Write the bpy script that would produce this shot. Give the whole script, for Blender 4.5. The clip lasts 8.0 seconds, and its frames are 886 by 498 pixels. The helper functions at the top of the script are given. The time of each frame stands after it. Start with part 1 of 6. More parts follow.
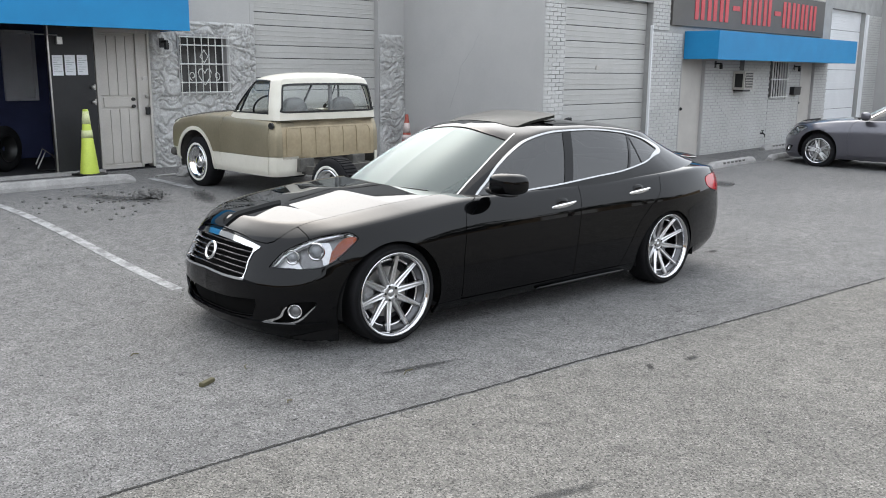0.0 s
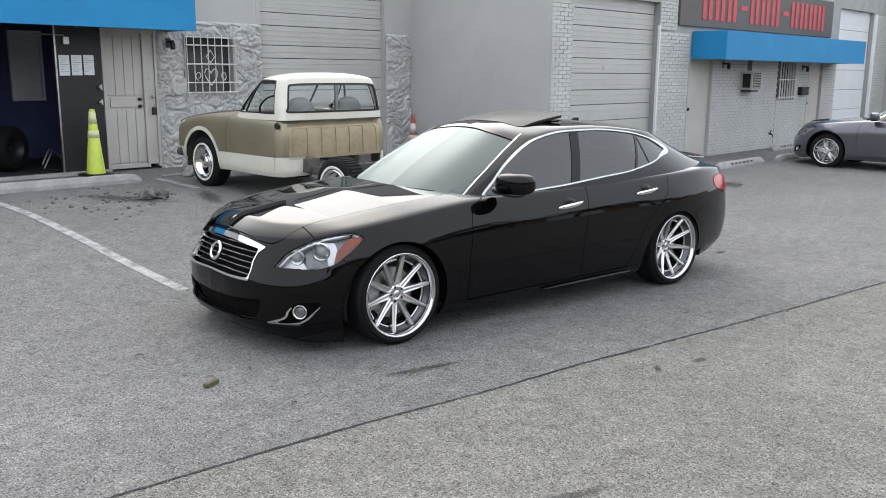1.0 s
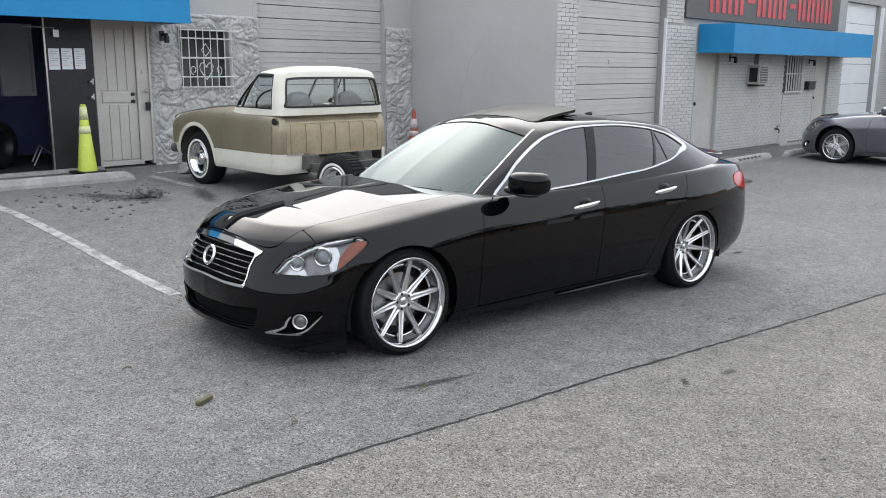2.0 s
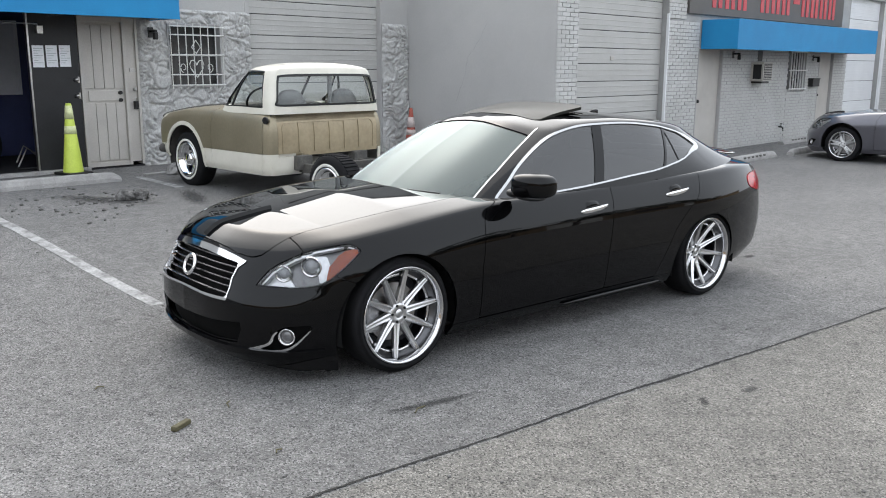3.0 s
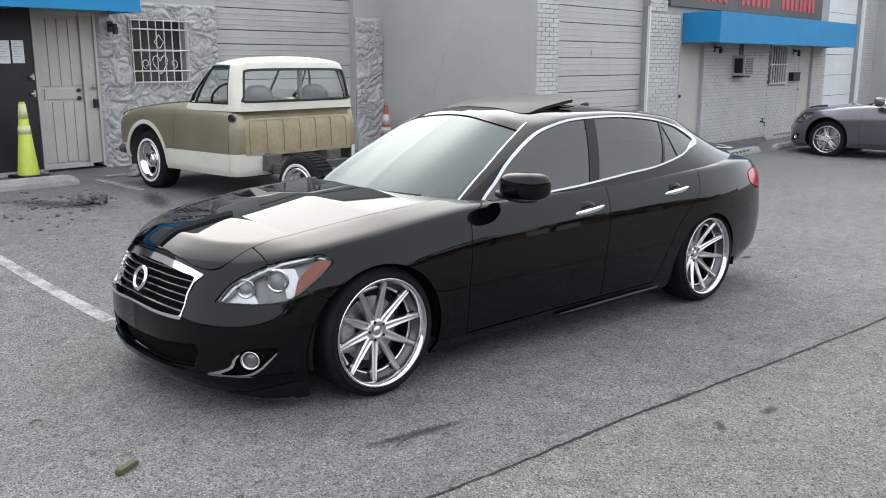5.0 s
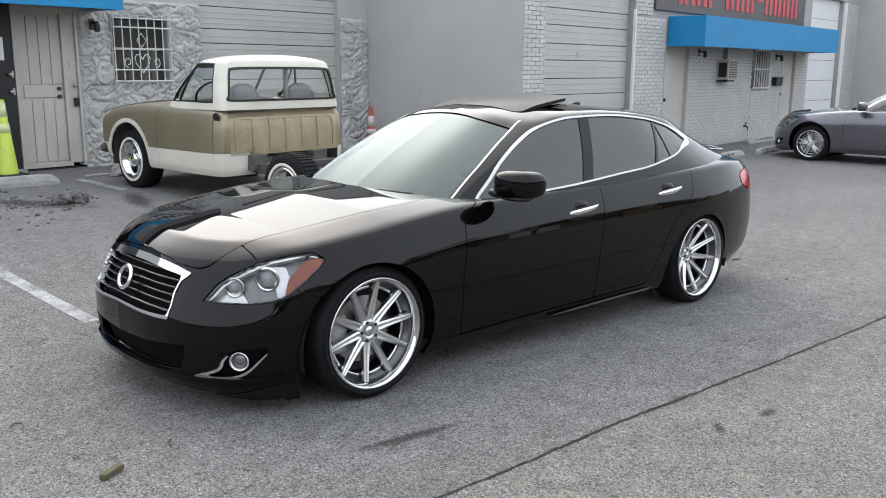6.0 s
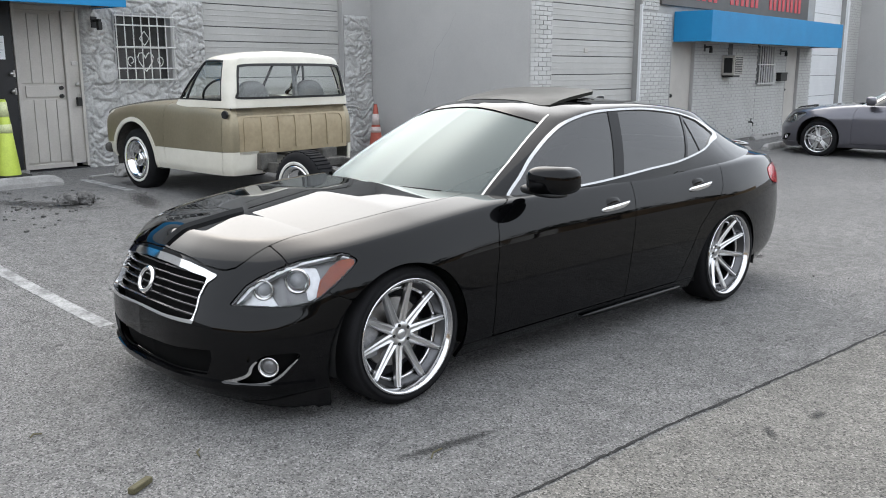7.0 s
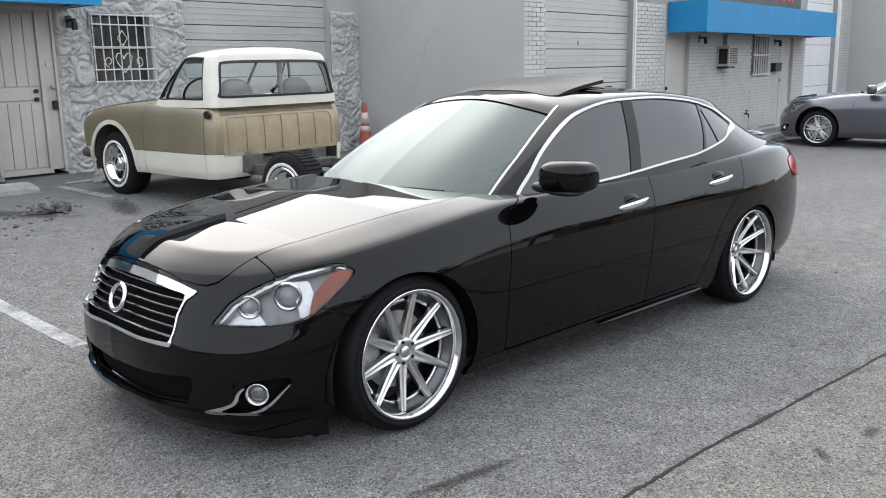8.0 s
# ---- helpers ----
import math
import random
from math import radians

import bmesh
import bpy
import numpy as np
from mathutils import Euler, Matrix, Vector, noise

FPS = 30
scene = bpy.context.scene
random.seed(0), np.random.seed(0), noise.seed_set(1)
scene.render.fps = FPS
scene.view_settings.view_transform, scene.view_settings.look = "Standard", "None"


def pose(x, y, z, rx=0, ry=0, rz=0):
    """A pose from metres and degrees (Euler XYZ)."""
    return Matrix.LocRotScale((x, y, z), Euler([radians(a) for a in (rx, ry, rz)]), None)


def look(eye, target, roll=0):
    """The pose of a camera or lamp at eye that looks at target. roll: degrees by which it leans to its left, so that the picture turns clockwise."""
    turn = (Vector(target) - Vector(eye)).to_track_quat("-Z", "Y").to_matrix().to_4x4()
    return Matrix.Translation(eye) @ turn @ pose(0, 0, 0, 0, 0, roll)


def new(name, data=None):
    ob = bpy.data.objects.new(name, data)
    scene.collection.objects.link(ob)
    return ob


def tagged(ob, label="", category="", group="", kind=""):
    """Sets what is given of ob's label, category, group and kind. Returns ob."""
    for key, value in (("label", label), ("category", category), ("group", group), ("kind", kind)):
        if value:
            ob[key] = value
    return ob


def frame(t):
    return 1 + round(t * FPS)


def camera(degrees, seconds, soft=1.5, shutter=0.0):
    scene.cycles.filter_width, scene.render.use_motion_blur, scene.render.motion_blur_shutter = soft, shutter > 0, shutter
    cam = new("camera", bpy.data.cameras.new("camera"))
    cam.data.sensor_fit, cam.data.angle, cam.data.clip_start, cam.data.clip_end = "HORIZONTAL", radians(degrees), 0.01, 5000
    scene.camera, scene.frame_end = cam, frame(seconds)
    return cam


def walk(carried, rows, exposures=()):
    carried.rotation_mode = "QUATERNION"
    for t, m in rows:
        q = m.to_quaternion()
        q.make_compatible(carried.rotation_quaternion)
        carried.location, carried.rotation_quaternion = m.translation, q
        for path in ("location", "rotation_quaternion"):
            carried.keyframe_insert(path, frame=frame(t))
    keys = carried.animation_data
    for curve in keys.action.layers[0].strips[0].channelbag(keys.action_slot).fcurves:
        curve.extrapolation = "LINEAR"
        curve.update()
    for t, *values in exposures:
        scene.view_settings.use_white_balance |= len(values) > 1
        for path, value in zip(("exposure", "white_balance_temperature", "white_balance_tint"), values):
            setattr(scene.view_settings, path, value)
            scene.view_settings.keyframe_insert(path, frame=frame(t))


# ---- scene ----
cam = camera(54.1, 8.0, soft=1.0)
PATH = [
    (0, (-0.022, 1.192, 1.792), (1.397, 2.543, 1.391), 0.4),
    (0.5, (-0.009, 1.172, 1.784), (1.402, 2.531, 1.381), 0.3),
    (1, (0.006, 1.214, 1.785), (1.415, 2.576, 1.385), 0.4),
    (1.5, (0.1, 1.37, 1.772), (1.51, 2.729, 1.365), 0.4),
    (3, (0.492, 1.788, 1.736), (1.906, 3.141, 1.323), 0.2),
    (3.5, (0.621, 1.926, 1.718), (2.041, 3.272, 1.301), 0.2),
    (4, (0.684, 2.063, 1.717), (2.113, 3.397, 1.295), 0.2),
    (4.5, (0.787, 2.129, 1.705), (2.224, 3.455, 1.284), -0.1),
    (6, (0.86, 2.267, 1.636), (2.341, 3.548, 1.229), 0.3),
    (6.5, (0.792, 2.369, 1.634), (2.276, 3.645, 1.225), 0.3),
    (7, (0.867, 2.51, 1.601), (2.354, 3.784, 1.192), -0.1),
    (7.5, (1.057, 2.684, 1.562), (2.552, 3.948, 1.154), -0.6),
    (8, (1.139, 2.835, 1.547), (2.641, 4.091, 1.136), -1.2),
]
walk(cam, [(t, look(eye, target, roll)) for t, eye, target, roll in PATH], exposures=[(0.0, 1.93), (7.0, 1.93), (8.0, 2.0)])

# ---- light ----
world = bpy.data.worlds.new("sky")
scene.world = world
world.use_nodes = True
wn, wl = world.node_tree.nodes, world.node_tree.links
sky = wn.new("ShaderNodeTexSky")
sky.sky_type, sky.sun_disc = "NISHITA", False
sky.sun_elevation, sky.sun_rotation = radians(42), radians(25)
sky.dust_density, sky.air_density, sky.ozone_density = 6.0, 1.2, 1.0
hsv = wn.new("ShaderNodeHueSaturation")
hsv.inputs["Saturation"].default_value = 0.5
wl.new(sky.outputs["Color"], hsv.inputs["Color"])
haze = wn.new("ShaderNodeMix")
haze.data_type = "RGBA"
haze.inputs[0].default_value = 0.80
haze.inputs[7].default_value = (4.15, 4.42, 4.8, 1)
wl.new(hsv.outputs["Color"], haze.inputs[6])
wl.new(haze.outputs[2], wn["Background"].inputs["Color"])
wn["Background"].inputs["Strength"].default_value = 0.12
sun = new("sun", bpy.data.lights.new("sun", "SUN"))
sun.data.energy, sun.data.angle, sun.data.color = 0.5, radians(90), (1.0, 0.95, 0.85)
sun.matrix_world = look((0, 0, 30), (-3.14, -6.73, 23.31))

# ---- materials ----


def mat(name, a, b=None, rough=0.6, metal=0.0, scale=3.0, fine=60.0, grain=0.15, bump=0.0, bump_scale=80.0, coat=0.0, spread=(0.35, 0.65), stretch=(1, 1, 1), var=0.0, ior=1.45):
    """Principled surface: two tones mixed by broad noise, a fine grain over them, relief from fine noise."""
    m = bpy.data.materials.new(name)
    m.use_nodes = True
    n, l = m.node_tree.nodes, m.node_tree.links
    p = n["Principled BSDF"]
    b = b or tuple(c * 0.85 for c in a)
    geo = n.new("ShaderNodeNewGeometry")
    mp = n.new("ShaderNodeMapping")
    mp.inputs["Scale"].default_value = stretch
    l.new(geo.outputs["Position"], mp.inputs["Vector"])
    big = n.new("ShaderNodeTexNoise")
    big.inputs["Scale"].default_value, big.inputs["Detail"].default_value, big.inputs["Roughness"].default_value = scale, 6.0, 0.62
    l.new(mp.outputs["Vector"], big.inputs["Vector"])
    ramp = n.new("ShaderNodeMapRange")
    ramp.inputs["From Min"].default_value, ramp.inputs["From Max"].default_value = spread
    l.new(big.outputs["Fac"], ramp.inputs["Value"])
    mix = n.new("ShaderNodeMix")
    mix.data_type = "RGBA"
    mix.inputs[6].default_value, mix.inputs[7].default_value = (*a, 1), (*b, 1)
    l.new(ramp.outputs["Result"], mix.inputs[0])
    small = n.new("ShaderNodeTexNoise")
    small.inputs["Scale"].default_value, small.inputs["Detail"].default_value = fine, 3.0
    l.new(mp.outputs["Vector"], small.inputs["Vector"])
    gr = n.new("ShaderNodeMapRange")
    gr.inputs["From Min"].default_value, gr.inputs["From Max"].default_value = 0.3, 0.7
    gr.inputs["To Min"].default_value, gr.inputs["To Max"].default_value = 1 - grain, 1 + grain
    l.new(small.outputs["Fac"], gr.inputs["Value"])
    mul = n.new("ShaderNodeVectorMath")
    mul.operation = "SCALE"
    l.new(mix.outputs[2], mul.inputs[0])
    l.new(gr.outputs["Result"], mul.inputs["Scale"])
    out = mul.outputs["Vector"]
    if var:
        info = n.new("ShaderNodeObjectInfo")
        vr = n.new("ShaderNodeMapRange")
        vr.inputs["To Min"].default_value, vr.inputs["To Max"].default_value = 1 - var, 1 + var
        l.new(info.outputs["Random"], vr.inputs["Value"])
        mul2 = n.new("ShaderNodeVectorMath")
        mul2.operation = "SCALE"
        l.new(out, mul2.inputs[0])
        l.new(vr.outputs["Result"], mul2.inputs["Scale"])
        out = mul2.outputs["Vector"]
    l.new(out, p.inputs["Base Color"])
    p.inputs["Roughness"].default_value, p.inputs["Metallic"].default_value, p.inputs["IOR"].default_value = rough, metal, ior
    p.inputs["Coat Weight"].default_value = coat
    p.inputs["Coat Roughness"].default_value = 0.02
    if bump:
        bn = n.new("ShaderNodeTexNoise")
        bn.inputs["Scale"].default_value, bn.inputs["Detail"].default_value = bump_scale, 5.0
        l.new(mp.outputs["Vector"], bn.inputs["Vector"])
        bp = n.new("ShaderNodeBump")
        bp.inputs["Strength"].default_value, bp.inputs["Distance"].default_value = 1.0, bump
        l.new(bn.outputs["Fac"], bp.inputs["Height"])
        l.new(bp.outputs["Normal"], p.inputs["Normal"])
    return m




def asphalt():
    """Worn aggregate asphalt: two layers that meet at the seam, pale and dark chips, broad stains."""
    m = mat("worn asphalt", (0.160, 0.157, 0.153), (0.124, 0.122, 0.120), 0.9, scale=0.55, fine=9, grain=0.12, bump=0.0, spread=(0.3, 0.7))
    n, l = m.node_tree.nodes, m.node_tree.links
    p = n["Principled BSDF"]
    before = p.inputs["Base Color"].links[0].from_socket
    geo = n.new("ShaderNodeNewGeometry")
    chips = n.new("ShaderNodeTexVoronoi")
    chips.inputs["Scale"].default_value = 140.0
    l.new(geo.outputs["Position"], chips.inputs["Vector"])
    bw = n.new("ShaderNodeRGBToBW")
    l.new(chips.outputs["Color"], bw.inputs[0])
    tone = n.new("ShaderNodeValToRGB")
    stops = tone.color_ramp.elements
    stops[0].position, stops[0].color = 0.22, (0.22, 0.22, 0.22, 1)
    stops[1].position, stops[1].color = 0.84, (1.0, 1.0, 1.0, 1)
    for place, value in ((0.31, 0.50), (0.66, 0.61), (0.76, 0.84)):
        stops.new(place).color = (value, value, value, 1)
    l.new(bw.outputs[0], tone.inputs["Fac"])
    grit = n.new("ShaderNodeTexVoronoi")
    grit.inputs["Scale"].default_value = 52.0
    l.new(geo.outputs["Position"], grit.inputs["Vector"])
    gbw = n.new("ShaderNodeRGBToBW")
    l.new(grit.outputs["Color"], gbw.inputs[0])
    pick = n.new("ShaderNodeMapRange")
    pick.inputs["From Min"].default_value, pick.inputs["From Max"].default_value = 0.77, 0.80
    pick.inputs["To Min"].default_value, pick.inputs["To Max"].default_value = 1.75, 2.5
    l.new(gbw.outputs[0], pick.inputs["Value"])
    core = n.new("ShaderNodeMapRange")
    core.inputs["From Min"].default_value, core.inputs["From Max"].default_value = 0.40, 0.25
    l.new(grit.outputs["Distance"], core.inputs["Value"])
    chip = n.new("ShaderNodeMix")
    chip.inputs[2].default_value = 1.75
    l.new(core.outputs["Result"], chip.inputs[0])
    l.new(pick.outputs["Result"], chip.inputs[3])
    sep = n.new("ShaderNodeSeparateXYZ")
    l.new(geo.outputs["Position"], sep.inputs[0])

    def calc(op, a, b):
        k = n.new("ShaderNodeMath")
        k.operation = op
        for i, v in enumerate((a, b)):
            if isinstance(v, (int, float)):
                k.inputs[i].default_value = v
            else:
                l.new(v, k.inputs[i])
        return k.outputs[0]

    wob = n.new("ShaderNodeTexNoise")
    wob.inputs["Scale"].default_value, wob.inputs["Detail"].default_value = 2.2, 5.0
    l.new(geo.outputs["Position"], wob.inputs["Vector"])
    over = calc("ADD", calc("ADD", sep.outputs["Y"], calc("MULTIPLY", sep.outputs["X"], 0.128)), -4.60)
    near = n.new("ShaderNodeMapRange")
    near.inputs["From Min"].default_value, near.inputs["From Max"].default_value = 0.012, -0.012
    l.new(over, near.inputs["Value"])
    worn = n.new("ShaderNodeMapRange")
    worn.inputs["From Min"].default_value, worn.inputs["From Max"].default_value = 0.75, 0.0
    worn.inputs["To Min"].default_value, worn.inputs["To Max"].default_value = 0.0, 0.25
    l.new(over, worn.inputs["Value"])
    band = calc("SUBTRACT", 1.0, calc("MULTIPLY", calc("MULTIPLY", worn.outputs["Result"], wob.outputs["Fac"]), calc("SUBTRACT", 1.0, near.outputs["Result"])))
    warm = n.new("ShaderNodeMix")
    warm.data_type = "RGBA"
    warm.inputs[6].default_value, warm.inputs[7].default_value = (1, 1, 1, 1), (1.0, 0.975, 0.915, 1)
    l.new(near.outputs["Result"], warm.inputs[0])
    a = n.new("ShaderNodeVectorMath")
    a.operation = "MULTIPLY"
    l.new(before, a.inputs[0])
    l.new(warm.outputs[2], a.inputs[1])
    b = n.new("ShaderNodeVectorMath")
    b.operation = "SCALE"
    l.new(a.outputs["Vector"], b.inputs[0])
    blot = n.new("ShaderNodeTexNoise")
    blot.inputs["Scale"].default_value, blot.inputs["Detail"].default_value, blot.inputs["Roughness"].default_value = 7.0, 8.0, 0.72
    l.new(geo.outputs["Position"], blot.inputs["Vector"])
    mottle = n.new("ShaderNodeMapRange")
    mottle.inputs["From Min"].default_value, mottle.inputs["From Max"].default_value = 0.35, 0.65
    mottle.inputs["To Min"].default_value, mottle.inputs["To Max"].default_value = 0.90, 1.09
    l.new(blot.outputs["Fac"], mottle.inputs["Value"])
    pit = n.new("ShaderNodeTexVoronoi")
    pit.inputs["Scale"].default_value = 19.0
    l.new(geo.outputs["Position"], pit.inputs["Vector"])
    pbw = n.new("ShaderNodeRGBToBW")
    l.new(pit.outputs["Color"], pbw.inputs[0])
    size = n.new("ShaderNodeMapRange")
    size.inputs["From Min"].default_value, size.inputs["From Max"].default_value = 0.62, 0.90
    size.inputs["To Min"].default_value, size.inputs["To Max"].default_value = 0.0, 0.42
    l.new(pbw.outputs[0], size.inputs["Value"])
    edge = calc("ADD", pit.outputs["Distance"], calc("MULTIPLY", calc("SUBTRACT", blot.outputs["Fac"], 0.5), 0.35))
    pits = calc("SUBTRACT", 1.0, calc("MULTIPLY", calc("LESS_THAN", edge, size.outputs["Result"]), 0.28))
    l.new(calc("MULTIPLY", calc("MULTIPLY", calc("MULTIPLY", calc("MULTIPLY", tone.outputs["Color"], chip.outputs[0]), band), mottle.outputs["Result"]), pits), b.inputs["Scale"])
    l.new(b.outputs["Vector"], p.inputs["Base Color"])
    bump = n.new("ShaderNodeBump")
    bump.inputs["Strength"].default_value, bump.inputs["Distance"].default_value = 0.9, 0.005
    l.new(chips.outputs["Distance"], bump.inputs["Height"])
    l.new(bump.outputs["Normal"], p.inputs["Normal"])
    return m


M_ASPHALT = asphalt()
M_STUCCO = mat("grey painted stucco", (0.416, 0.411, 0.401), (0.378, 0.374, 0.366), 0.85, scale=0.9, fine=90, grain=0.05, bump=0.002, bump_scale=150)
M_STONE = mat("pale painted rubble stone", (0.475, 0.472, 0.459), (0.388, 0.385, 0.376), 0.85, scale=5, fine=45, grain=0.14, bump=0.007, bump_scale=40)
M_BRICK = mat("white painted brick", (0.516, 0.513, 0.501), (0.454, 0.451, 0.434), 0.7, scale=1.6, fine=60, grain=0.07, bump=0.002, bump_scale=120, var=0.05)
M_MORTAR = mat("painted mortar", (0.352, 0.352, 0.344), (0.288, 0.288, 0.280), 0.9, scale=3, fine=90, grain=0.1, bump=0.002)
M_WHITE = mat("white door paint", (0.475, 0.452, 0.418), (0.415, 0.392, 0.362), 0.5, scale=2, fine=50, grain=0.05)
M_BLUE = mat("blue awning canvas", (0.007, 0.219, 0.465), (0.007, 0.191, 0.419), 0.6, scale=2, fine=200, grain=0.08, bump=0.0008, bump_scale=400)
M_BLACK = mat("black paint", (0.018, 0.018, 0.02), (0.012, 0.012, 0.014), 0.5, scale=3)
M_DARK = mat("dark interior", (0.03, 0.03, 0.034), (0.02, 0.02, 0.023), 0.8, scale=2)
M_CONC = mat("worn concrete", (0.370, 0.361, 0.352), (0.264, 0.260, 0.251), 0.9, scale=5, fine=80, grain=0.2, bump=0.004, bump_scale=90)

# ---- mesh helpers ----


def mesh_from(verts, faces, material, smooth=False):
    me = bpy.data.meshes.new("mesh")
    me.from_pydata([tuple(v) for v in verts], [], [tuple(f) for f in faces])
    me.materials.append(material)
    if smooth:
        me.shade_smooth()
    return me


def finish(bm, material, smooth=False):
    me = bpy.data.meshes.new("mesh")
    bm.normal_update()
    bm.to_mesh(me)
    bm.free()
    me.materials.append(material)
    if smooth:
        me.shade_smooth()
    return me


def part(name, bm, material, parent, label="", smooth=False):
    """One mesh object under a thing or a part."""
    me = finish(bm, material, smooth) if isinstance(bm, bmesh.types.BMesh) else bm
    ob = new(name, me)
    ob.parent = parent
    if label:
        tagged(ob, label)
    return ob


def empty(name, m, label, category, group="", kind=""):
    ob = new(name)
    ob.empty_display_size = 0.1
    ob.matrix_world = m
    return tagged(ob, label, category, group, kind)


def add_box(bm, a, b, bevel=0.0):
    """A box from corner a to corner b, with its edges rounded."""
    m = Matrix.LocRotScale(((a[0] + b[0]) / 2, (a[1] + b[1]) / 2, (a[2] + b[2]) / 2), None, (abs(b[0] - a[0]), abs(b[1] - a[1]), abs(b[2] - a[2])))
    vs = bmesh.ops.create_cube(bm, size=1, matrix=m)["verts"]
    if bevel:
        es = list({e for v in vs for e in v.link_edges})
        bmesh.ops.bevel(bm, geom=es, offset=bevel, segments=2, affect="EDGES", profile=0.5)
    return bm


def box(a, b, bevel=0.0):
    return add_box(bmesh.new(), a, b, bevel)


def smoothstep(v):
    v = max(0.0, min(1.0, v))
    return v * v * (3 - 2 * v)


def ground_z(x, y):
    """Height of the lot: level along the aisle, rising toward the shops."""
    far = 1 - smoothstep((x - 8) / 7)
    near = (0.043 + max(-0.045, min(0.045, -0.0145 * (x - 5.1)))) * (1 - smoothstep((y - 5.5) / 3)) * smoothstep((x + 12) / 8)
    return 0.33 * smoothstep((y - 5.8) / 5.4) * far + 0.06 * smoothstep((y - 7.4) / 2.4) * (1 - far) + near


# ---- ground ----
gx = np.concatenate([[-400, -120, -40, -15], np.arange(-8, 34, 0.5), [40, 60, 120, 400]])
gy = np.concatenate([[-400, -120, -40, -15], np.arange(-6, 16, 0.5), [20, 40, 120, 400]])
gv = [(x, y, ground_z(x, y)) for y in gy for x in gx]
gn = len(gx)
gf = [(j * gn + i, j * gn + i + 1, (j + 1) * gn + i + 1, (j + 1) * gn + i) for j in range(len(gy) - 1) for i in range(gn - 1)]
ground = tagged(new("ground", mesh_from(gv, gf, M_ASPHALT, True)), "worn grey asphalt parking lot with pale aggregate", "ground", kind="structure")


# ---- turned, bent and rounded shapes ----


def lathe(profile, count=64, axis="y"):
    """A turned shape: (radius, along) pairs about the y axis."""
    bm = bmesh.new()
    rings = []
    for r, h in profile:
        rings.append([bm.verts.new((r * math.cos(2 * math.pi * k / count), h, r * math.sin(2 * math.pi * k / count))) for k in range(count)])
    for a, b in zip(rings, rings[1:]):
        for k in range(count):
            bm.faces.new((a[k], a[(k + 1) % count], b[(k + 1) % count], b[k]))
    bmesh.ops.recalc_face_normals(bm, faces=bm.faces)
    return bm


def well(r, y0, y1, count=28):
    """The upper half of a wheel well: a half drum, closed inside."""
    bm = bmesh.new()
    rings = []
    for rad, y in ((r, y0), (r, y1), (0.02, y1)):
        rings.append([bm.verts.new((rad * math.cos(math.pi * (1.12 * k / count - 0.06)), y, rad * math.sin(math.pi * (1.12 * k / count - 0.06)))) for k in range(count + 1)])
    for a, b in zip(rings, rings[1:]):
        for k in range(count):
            bm.faces.new((a[k], a[k + 1], b[k + 1], b[k]))
    bmesh.ops.recalc_face_normals(bm, faces=bm.faces)
    return bm


def disc(r, h0, h1, count=40):
    return lathe([(0.001, h0), (r * 0.93, h0), (r, h0 + (h1 - h0) * 0.15), (r, h1), (0.001, h1)], count)


def pane_material(name, tint, ior=1.5, rough=0.0, dust_haze=0.0, even=0.0):
    """Thin glass: what passes is tinted, what reflects follows the angle."""
    m = bpy.data.materials.new(name)
    m.use_nodes = True
    n, l = m.node_tree.nodes, m.node_tree.links
    n.remove(n["Principled BSDF"])
    t, g, f, x = n.new("ShaderNodeBsdfTransparent"), n.new("ShaderNodeBsdfGlossy"), n.new("ShaderNodeFresnel"), n.new("ShaderNodeMixShader")
    t.inputs["Color"].default_value = (*tint, 1)
    g.inputs["Roughness"].default_value = rough
    f.inputs["IOR"].default_value = ior
    l.new(f.outputs[0], x.inputs[0])
    l.new(t.outputs[0], x.inputs[1])
    l.new(g.outputs[0], x.inputs[2])
    if dust_haze:
        # teal put into the gloss to colour the mirrored sky
        g.inputs["Color"].default_value = (0.86, 0.96, 0.97, 1)
    if even:
        l.remove(x.inputs[0].links[0])
        x.inputs[0].default_value = even
    top = x.outputs[0]
    if dust_haze:
        # dusty film, its teal also standing in for the hazy reflection
        film, lay = n.new("ShaderNodeBsdfDiffuse"), n.new("ShaderNodeMixShader")
        film.inputs["Color"].default_value = (0.55, 0.64, 0.63, 1)
        lay.inputs[0].default_value = dust_haze
        l.new(top, lay.inputs[1])
        l.new(film.outputs[0], lay.inputs[2])
        top = lay.outputs[0]
    l.new(top, n["Material Output"].inputs["Surface"])
    return m


def tube(points, r, count=8, closed=False):
    """A round bar along points."""
    bm = bmesh.new()
    pts = [Vector(p) for p in points]
    rings = []
    k = len(pts)
    for i, p in enumerate(pts):
        d = (pts[(i + 1) % k] - pts[i - 1]) if closed else (pts[min(i + 1, k - 1)] - pts[max(i - 1, 0)])
        q = d.to_track_quat("Z", "Y")
        rings.append([bm.verts.new(p + q @ Vector((r * math.cos(2 * math.pi * j / count), r * math.sin(2 * math.pi * j / count), 0))) for j in range(count)])
    pairs = list(zip(rings, rings[1:])) + ([(rings[-1], rings[0])] if closed else [])
    for a, b in pairs:
        for j in range(count):
            bm.faces.new((a[j], a[(j + 1) % count], b[(j + 1) % count], b[j]))
    if not closed:
        bm.faces.new(rings[0][::-1])
        bm.faces.new(rings[-1])
    bmesh.ops.recalc_face_normals(bm, faces=bm.faces)
    return bm


def ellipsoid(c, r, seg=24, rings=14):
    bm = bmesh.new()
    bmesh.ops.create_uvsphere(bm, u_segments=seg, v_segments=rings, radius=1, matrix=Matrix.LocRotScale(c, None, r))
    return bm


